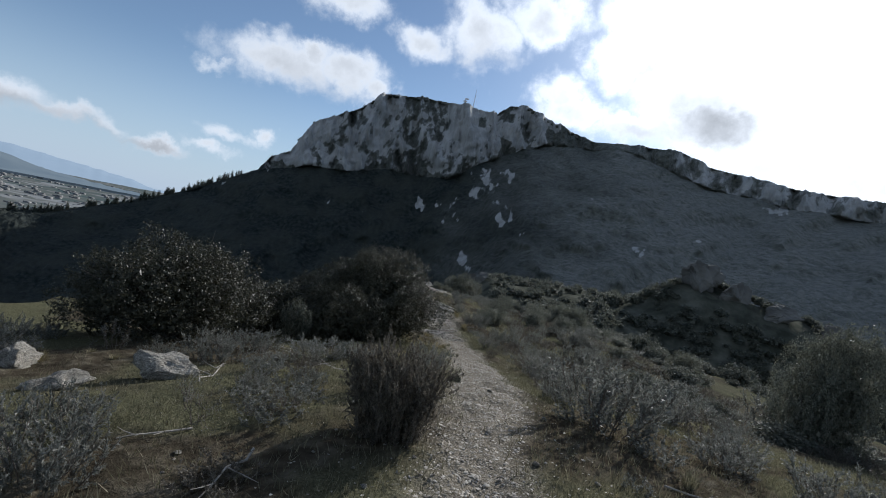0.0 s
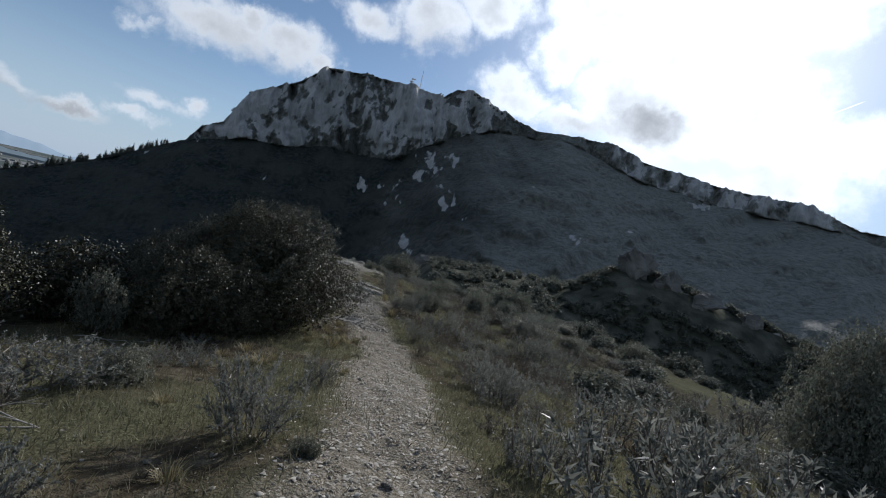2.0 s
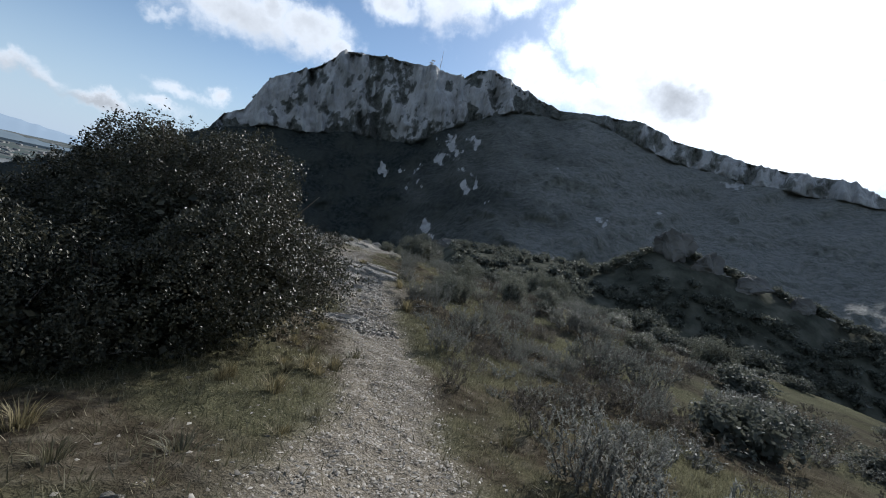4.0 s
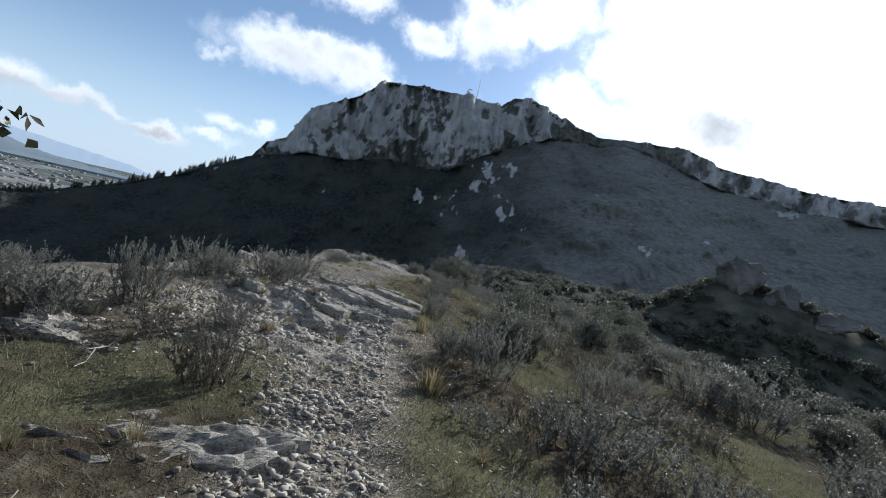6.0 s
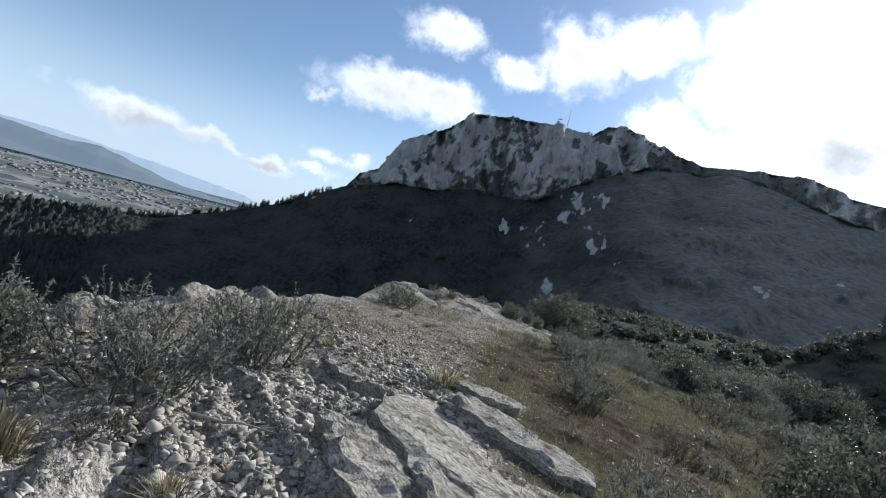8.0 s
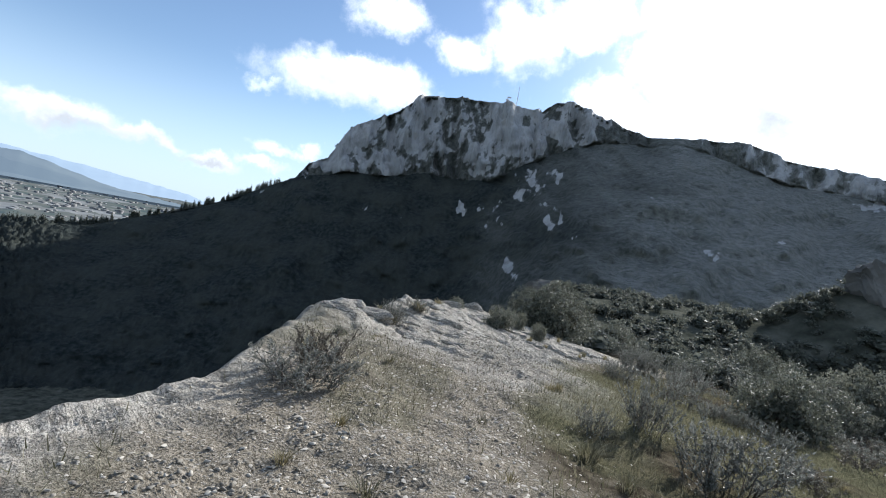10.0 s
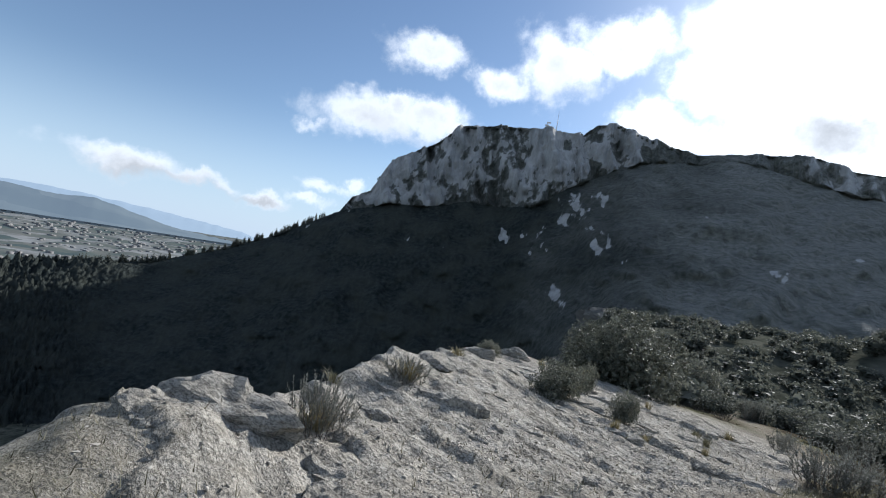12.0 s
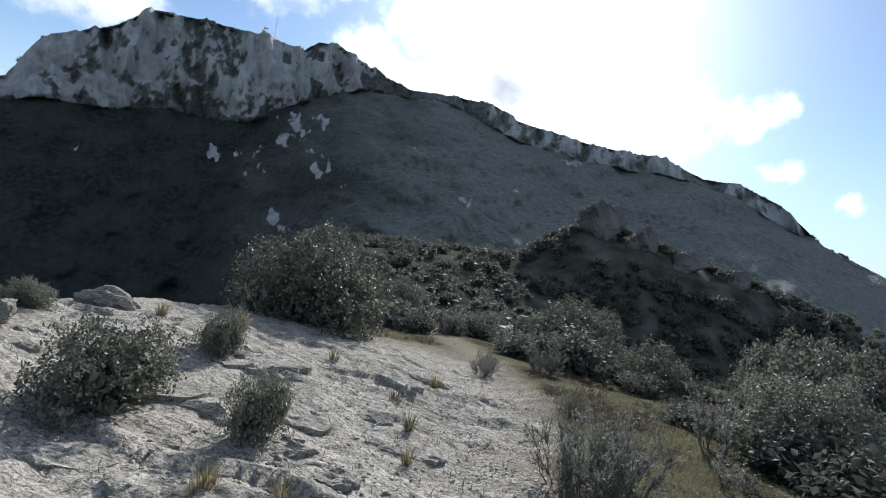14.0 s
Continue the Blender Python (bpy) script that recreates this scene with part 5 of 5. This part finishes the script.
lay_slab(-0.1, 13.95, 0.95, 0.7, 25, 2)
lay_slab(0.5, 14.2, 0.4, 0.7, -10, 2)
lay_slab(-1.7, 15.2, 0.9, 0.8, 10, 3)
lay_slab(-0.6, 14.25, 0.4, 0.9, 20, 3)

lay_slab(-0.16, 14.07, 1.3, 0.5, 25, 1, -0.06)
lay_slab(-1.99, 15.48, 0.9, 0.8, -10, 3, -0.02)



def gravel():
    """Broken limestone too fine to count: small angular bits over path and shelf."""
    base = np.array([(1, 0, 0), (-1, 0, 0), (0, 1, 0), (0, -1, 0), (0, 0, 1), (0, 0, -1)], float)
    tri = np.array([(0, 2, 4), (2, 1, 4), (1, 3, 4), (3, 0, 4)])
    n = 160000
    y = 0.7 + 34 * rng.uniform(0, 1, n) ** 1.1
    x = curve_through(TRACK, y) + rng.normal(size=n) * np.where(y > 14.5, 1.3, 0.55)
    g, r, _ = masks(x, y)
    keep = (rng.uniform(0, 1, n) < np.maximum(g, 0.1 + 0.2 * r)) & (x > curve_through(EDGE, y) + 0.1)
    x, y = x[keep][:60000], y[keep][:60000]
    n = len(x)
    size = 0.005 + (0.012 + 0.004 * smooth(14, 17, y) * (1 - smooth(21, 25, y))) * rng.uniform(0, 1, n) ** 2.2
    P = base[None] * (1 + 0.35 * rng.normal(size=(n, 6, 1))) + 0.25 * rng.normal(size=(n, 6, 3))
    P[:, :, 2] *= 0.42
    a = rng.uniform(0, 6.28, n)
    ca, sa = np.cos(a)[:, None], np.sin(a)[:, None]
    Q = np.stack([P[:, :, 0] * ca - P[:, :, 1] * sa * 0.7, P[:, :, 0] * sa + P[:, :, 1] * ca * 0.7, P[:, :, 2]], -1) * size[:, None, None]
    Q += np.stack([x, y, height(x, y) + size * 0.05], -1)[:, None]
    T = (tri[None] + (np.arange(n) * 6)[:, None, None]).reshape(-1, 3)
    tagged(new("gravel", tri_mesh("gravel", Q.reshape(-1, 3), T, PEBBLE)), "pale broken limestone gravel strewn over path and shelf", "gravel", kind="stuff")


gravel()


def shards():
    """Flat angular limestone shards that cover the shelf and gather below the beds: one mesh."""
    n = 110000
    y = rng.uniform(13.5, 34, n)
    x = curve_through(TRACK, y) - 0.35 + rng.normal(size=n) * 1.15
    g, r, _ = masks(x, y)
    clump = smooth(-0.5, 0.5, fbm(x * 0.9, y * 0.9, 3, 55))
    dens = np.maximum(g, 0.5 * r) * (0.25 + clump) * (1 - 0.75 * smooth(19.5, 22, y)) + 0.1 * r * smooth(25, 27, y) * clump
    keep = (rng.uniform(0, 1, n) < dens) & (x > curve_through(EDGE, y) + 0.1) & (x < curve_through(TRACK, y) + 0.35)
    x, y = x[keep][:22000], y[keep][:22000]
    n = len(x)
    size = (0.01 + 0.042 * rng.uniform(0, 1, n) ** 2.4) * (1 - 0.5 * smooth(20, 23, y))
    a = np.sort(rng.uniform(0, 6.28, (n, 5)), 1)
    rad = rng.uniform(0.55, 1.0, (n, 5))
    low = np.stack([np.cos(a) * rad, np.sin(a) * rad * 0.75, np.full((n, 5), -0.35)], -1)
    up = np.stack([np.cos(a) * rad * 0.8, np.sin(a) * rad * 0.6, rng.uniform(0.15, 0.55, (n, 5))], -1)
    low[:, :, 2] = -0.2
    up[:, :, 2] *= 0.42
    Q = np.concatenate([low, up], 1) * size[:, None, None]
    tx, ty = rng.normal(size=n) * 0.2, rng.normal(size=n) * 0.2
    Q[:, :, 2] += Q[:, :, 0] * tx[:, None] + Q[:, :, 1] * ty[:, None]
    Q += np.stack([x, y, height(x, y) + size * 0.25], -1)[:, None]
    tri = [(5, 6, 7), (5, 7, 8), (5, 8, 9)]
    for i in range(5):
        j = (i + 1) % 5
        tri += [(i, j, 5 + j), (i, 5 + j, 5 + i)]
    T = (np.array(tri)[None] + (np.arange(n) * 10)[:, None, None]).reshape(-1, 3)
    tagged(new("rubble", tri_mesh("rubble", Q.reshape(-1, 3), T, PEBBLE)), "flat broken limestone shards lying thick over the shelf", "rubble", kind="stuff")


shards()


def stick(x, y, length, turn):
    p = bent((-length / 2, 0, 0.01), (length / 2, 0, 0.02), 6, length * 0.03)
    lines = [(p, np.linspace(0.009, 0.003, 6))]
    for i in (2, 3, 4):
        lines.append((bent(p[i], p[i] + np.array([0.15 * length, rng.normal() * 0.15 * length, 0.03 * length]), 3, 0.004), (0.005, 0.003, 0.0015)))
    v, t = twigs(lines, 5)
    ob = tagged(new("dead_branch", tri_mesh("dead_branch", v, t, DEADWOOD, True)), "bleached dead branch lying on the ground", "branch", "dead branches by the path")
    ob.matrix_basis = pose(x, y, float(height(x, y)) + 0.012, 0, 0, turn)


DEADWOOD = plain_mat("bleached_wood", [(0.3, (0.2, 0.18, 0.15)), (0.7, (0.36, 0.33, 0.29))], 30)
for _ in range(26):
    y = rng.uniform(2, 20)
    x = float(curve_through(TRACK, y)) + rng.choice([-1, 1]) * rng.uniform(0.8, 3.2)
    if x > float(curve_through(EDGE, y)) + 0.3:
        stick(x, y, rng.uniform(0.25, 0.9), rng.uniform(0, 360))


def grass():
    """Thin low turf between the bushes, one mesh of short blades."""
    n = 260000
    y = 0.8 + 34 * rng.uniform(0, 1, n) ** 1.25
    x = curve_through(TRACK, y) + 0.6 + rng.normal(size=n) * 2.6
    g, r, gr = masks(x, y)
    keep = (rng.uniform(0, 1, n) < (0.35 + 0.65 * gr) * (1 - g) * (1 - r) + 0.025 + 0.1 * smooth(19, 22, y) * smooth(0, 0.5, fbm(x * 0.9, y * 0.9, 3, 57))) & (x > curve_through(EDGE, y) + 0.1)
    x, y = x[keep][:150000], y[keep][:150000]
    n = len(x)
    z = height(x, y)
    a, h = rng.uniform(0, 6.28, n), rng.uniform(0.02, 0.085, n)
    s = np.stack([np.cos(a), np.sin(a), 0 * a], 1) * 0.0035
    root = np.stack([x, y, z - 0.005], 1)
    tip = root + np.stack([rng.normal(size=n) * 0.025, rng.normal(size=n) * 0.025, h], 1)
    v = np.stack([root - s, root + s, tip], 1).reshape(-1, 3)
    tagged(new("turf", tri_mesh("turf", v, np.arange(3 * n).reshape(-1, 3), GREENGRASS)), "thin yellowish winter grass between the bushes", "grass", kind="stuff")


grass()

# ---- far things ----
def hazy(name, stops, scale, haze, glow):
    """Ground kilometres off, given a blue glow in place of the air's haze."""
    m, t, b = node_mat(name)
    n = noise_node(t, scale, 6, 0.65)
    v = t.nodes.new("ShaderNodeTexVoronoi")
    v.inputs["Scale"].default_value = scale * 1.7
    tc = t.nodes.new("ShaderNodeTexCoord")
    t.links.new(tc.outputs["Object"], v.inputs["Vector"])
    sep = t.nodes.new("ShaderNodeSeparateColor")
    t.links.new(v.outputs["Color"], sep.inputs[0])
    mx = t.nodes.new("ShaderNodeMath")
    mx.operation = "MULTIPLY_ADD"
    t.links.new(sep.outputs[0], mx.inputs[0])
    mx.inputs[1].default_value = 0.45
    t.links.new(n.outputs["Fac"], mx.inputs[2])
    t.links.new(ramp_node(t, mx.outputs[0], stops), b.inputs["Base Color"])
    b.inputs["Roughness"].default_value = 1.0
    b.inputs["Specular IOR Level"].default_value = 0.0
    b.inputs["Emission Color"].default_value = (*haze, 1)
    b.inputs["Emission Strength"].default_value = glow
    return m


def far_country():
    """Plain with fields and a town, two ranges of hills and the sea, kilometres off."""
    # each material emits its own haze, stronger for the farther ranges
    fields = hazy("haze_glow_fields", [(0.45, (0.035, 0.048, 0.036)), (0.6, (0.065, 0.07, 0.048)), (0.78, (0.1, 0.092, 0.068)), (0.98, (0.2, 0.195, 0.18))], 0.008, (0.3, 0.42, 0.58), 0.1)
    hill = hazy("haze_glow_hill", [(0.5, (0.04, 0.05, 0.045)), (0.9, (0.07, 0.08, 0.07))], 0.003, (0.34, 0.45, 0.6), 0.3)
    coast = hazy("haze_glow_coast", [(0.5, (0.08, 0.1, 0.12)), (0.9, (0.1, 0.12, 0.14))], 0.002, (0.4, 0.52, 0.66), 0.55)
    az = np.radians(np.arange(-85, -15, 0.5))
    r = np.linspace(760, 4850, 60)
    A, Rr = np.meshgrid(az, r)
    z = -118 + 75 * ((Rr - 760) / 4090) + 2 * fbm(A * 60, Rr * 0.01, 3, 101)
    P = np.stack([Rr * np.sin(A), Rr * np.cos(A), z], -1)
    tagged(new("backdrop", grid_mesh("backdrop", P, fields)), "plain with fields far below the mountain, glowing faintly as haze", "plain", kind="structure")
    for name, prof, rr, mat, label in (
        ("backdrop", [(-85, 2.5), (-60, 1.6), (-52, 0.7), (-48.2, 1.0), (-45.5, 0.3), (-42, -0.6), (-38, -1.0), (-30, -1.4)], 3300, hill, "wooded hill sloping down to the plain, glowing blue as haze"),
        ("backdrop", [(-85, 1.6), (-50, 1.3), (-44, 0.9), (-39, 0.45), (-35, 0.1), (-33.5, -0.3), (-30, -0.7)], 4600, coast, "coast hills running into the sea, glowing pale as haze"),
    ):
        a = np.arange(-84, -30, 0.25)
        top = 1.35 + rr * np.tan(np.radians(table(prof, a) + 0.06 * fbm(a * 1.5, a * 0, 3, 103)))
        rows_ = [(rr - 500, -70 - 0 * a), (rr - 250, -70 + (top + 70) * 0.55), (rr, top), (rr + 200, top - 60)]
        P = np.stack([np.stack([q * np.sin(np.radians(a)), q * np.cos(np.radians(a)), h], -1) for q, h in rows_])
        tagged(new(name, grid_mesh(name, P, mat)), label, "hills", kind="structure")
    # houses and sheds of the town, too many to count
    wall = plain_mat("pale_town_walls", [(0.3, (0.12, 0.115, 0.11)), (0.7, (0.22, 0.215, 0.21))], 0.05, 0.9, 0.0, 0.1)
    V, T, k = [], [], 0
    cube = np.array([(x, y, z) for z in (0, 1) for y in (-0.5, 0.5) for x in (-0.5, 0.5)], float)
    ct = np.array([(0, 1, 5), (0, 5, 4), (1, 3, 7), (1, 7, 5), (3, 2, 6), (3, 6, 7), (2, 0, 4), (2, 4, 6), (4, 5, 7), (4, 7, 6)])
    for _ in range(700):
        a = radians(rng.uniform(-62, -34))
        d = 950 + 2600 * rng.uniform(0, 1) ** 1.8
        w = np.array([rng.uniform(5, 13), rng.uniform(5, 10), rng.uniform(2.5, 5)]) * (1.0 if d < 1700 else 1.4)
        V.append(cube * w + np.array([d * math.sin(a), d * math.cos(a), -119 + 75 * (d - 760) / 4090]))
        T.append(ct + 8 * k)
        k += 1
    tagged(new("town", tri_mesh("town", np.concatenate(V), np.concatenate(T), wall)), "pale houses and sheds scattered over the far plain", "town", kind="stuff")


far_country()

FARMETAL = plain_mat("weathered_white_metal", [(0.3, (0.45, 0.45, 0.46)), (0.7, (0.62, 0.62, 0.62))], 2, 0.6, 0.1, 0.01)
CONCRETE = plain_mat("pale_concrete", [(0.3, (0.3, 0.29, 0.27)), (0.7, (0.45, 0.44, 0.41))], 1.5, 0.85, 0.3, 0.02)


def polar(az, el, r):
    a = radians(az)
    return Vector((r * math.sin(a), r * math.cos(a), 1.35 + r * math.tan(radians(el))))


def tube_mesh(name, lines, mat, sides=6):
    v, t = twigs(lines, sides)
    return tri_mesh(name, v, t, mat)


def box_mesh(name, sx, sy, sz, mat, z0=0.0, bevel=0.1):
    bm = bmesh.new()
    bmesh.ops.create_cube(bm, size=1)
    for v in bm.verts:
        v.co = Vector((v.co.x * sx, v.co.y * sy, z0 + (v.co.z + 0.5) * sz))
    bmesh.ops.bevel(bm, geom=bm.edges[:], offset=bevel, segments=1, affect="EDGES")
    me = bpy.data.meshes.new(name)
    bm.to_mesh(me)
    bm.free()
    me.materials.append(mat)
    return me


def summit():
    p = polar(-0.35, 16.45, 434)
    mast = tagged(new("radio_mast"), "tall thin guyed radio mast on the summit ridge", "mast")
    mast.location = p
    put("pole", tube_mesh("pole", [(np.array([(0, 0, -2), (0, 0, 9), (0, 0, 20)]), (0.32, 0.28, 0.12))], FARMETAL), mast)
    for i in range(3):
        a = i * 2.1 + 0.4
        put("guy_wire", tube_mesh("guy_wire", [(np.array([(0, 0, 14), (6 * math.cos(a), 6 * math.sin(a), -2)]), (0.05, 0.05))], FARMETAL, 3), mast)
    q = polar(-1.45, 16.35, 434)
    tower = tagged(new("relay_station"), "small white relay building with an antenna tower on the summit", "building")
    tower.location = q
    put("wall", box_mesh("wall", 5, 5, 5, FARMETAL, -2), tower)
    put("annex", box_mesh("annex", 6, 4, 3.2, CONCRETE, -2), tower).location = (5, 0, 0)
    put("tower", tube_mesh("tower", [(np.array([(0, 0, 3), (0, 0, 10)]), (0.5, 0.35))], FARMETAL), tower)
    put("platform", box_mesh("platform", 3.4, 2, 0.7, FARMETAL, 7.4), tower)
    put("dish", box_mesh("dish", 3.6, 1.6, 1.0, FARMETAL, 9.6, 0.3), tower).location = (1.2, 0, 0)
    s = polar(-11.3, 15.6, 434)
    post = tagged(new("summit_post"), "short marker post on the summit rocks", "post")
    post.location = s
    put("pole", tube_mesh("pole", [(np.array([(0, 0, -3), (0, 0, 4.5)]), (0.25, 0.2))], FARMETAL), post)
    put("plate", box_mesh("plate", 1.6, 0.4, 0.8, FARMETAL, 3.4), post)


summit()


def skyline_trees():
    """Pines and bushes along the crests, seen only as an outline: one mesh."""
    base = oak_meshes(150, 0.3, 6)[0][1]
    n = len(base.vertices)
    co = np.empty(n * 3, np.float32)
    base.vertices.foreach_get("co", co)
    co = co.reshape(-1, 3)
    quad = np.arange(n).reshape(-1, 4)
    quad = np.concatenate([quad[:, [0, 1, 2]], quad[:, [0, 2, 3]]])
    V, T = [], []
    spots = [(a, rng.uniform(1.0, 1.8), rng.uniform(3.5, 6.5)) for a in np.sort(rng.uniform(-47, -24.5, 95))]
    spots += [(a, rng.uniform(1.2, 2.4), rng.uniform(1.4, 2.6)) for a in rng.uniform(-20, 60, 170)]
    spots += [(2.35, 3.2, 5.0), (1.4, 2.6, 3.0), (3.1, 1.8, 2.2)]
    for k, (a, s, h) in enumerate(spots):
        p = polar(a, float(table(CREST, a)), 436)
        t = rng.uniform(0, 6.28)
        c = co * np.array([s, s, h])
        c = np.stack([c[:, 0] * math.cos(t) - c[:, 1] * math.sin(t), c[:, 0] * math.sin(t) + c[:, 1] * math.cos(t), c[:, 2] - 0.8], 1)
        V.append(c + np.array(p))
        T.append(quad + k * n)
    me = tri_mesh("crest_woods", np.concatenate(V), np.concatenate(T), SCRUB)
    tagged(new("crest_woods", me), "far pines and bushes standing along the mountain crest", "woods", kind="stuff")


skyline_trees()
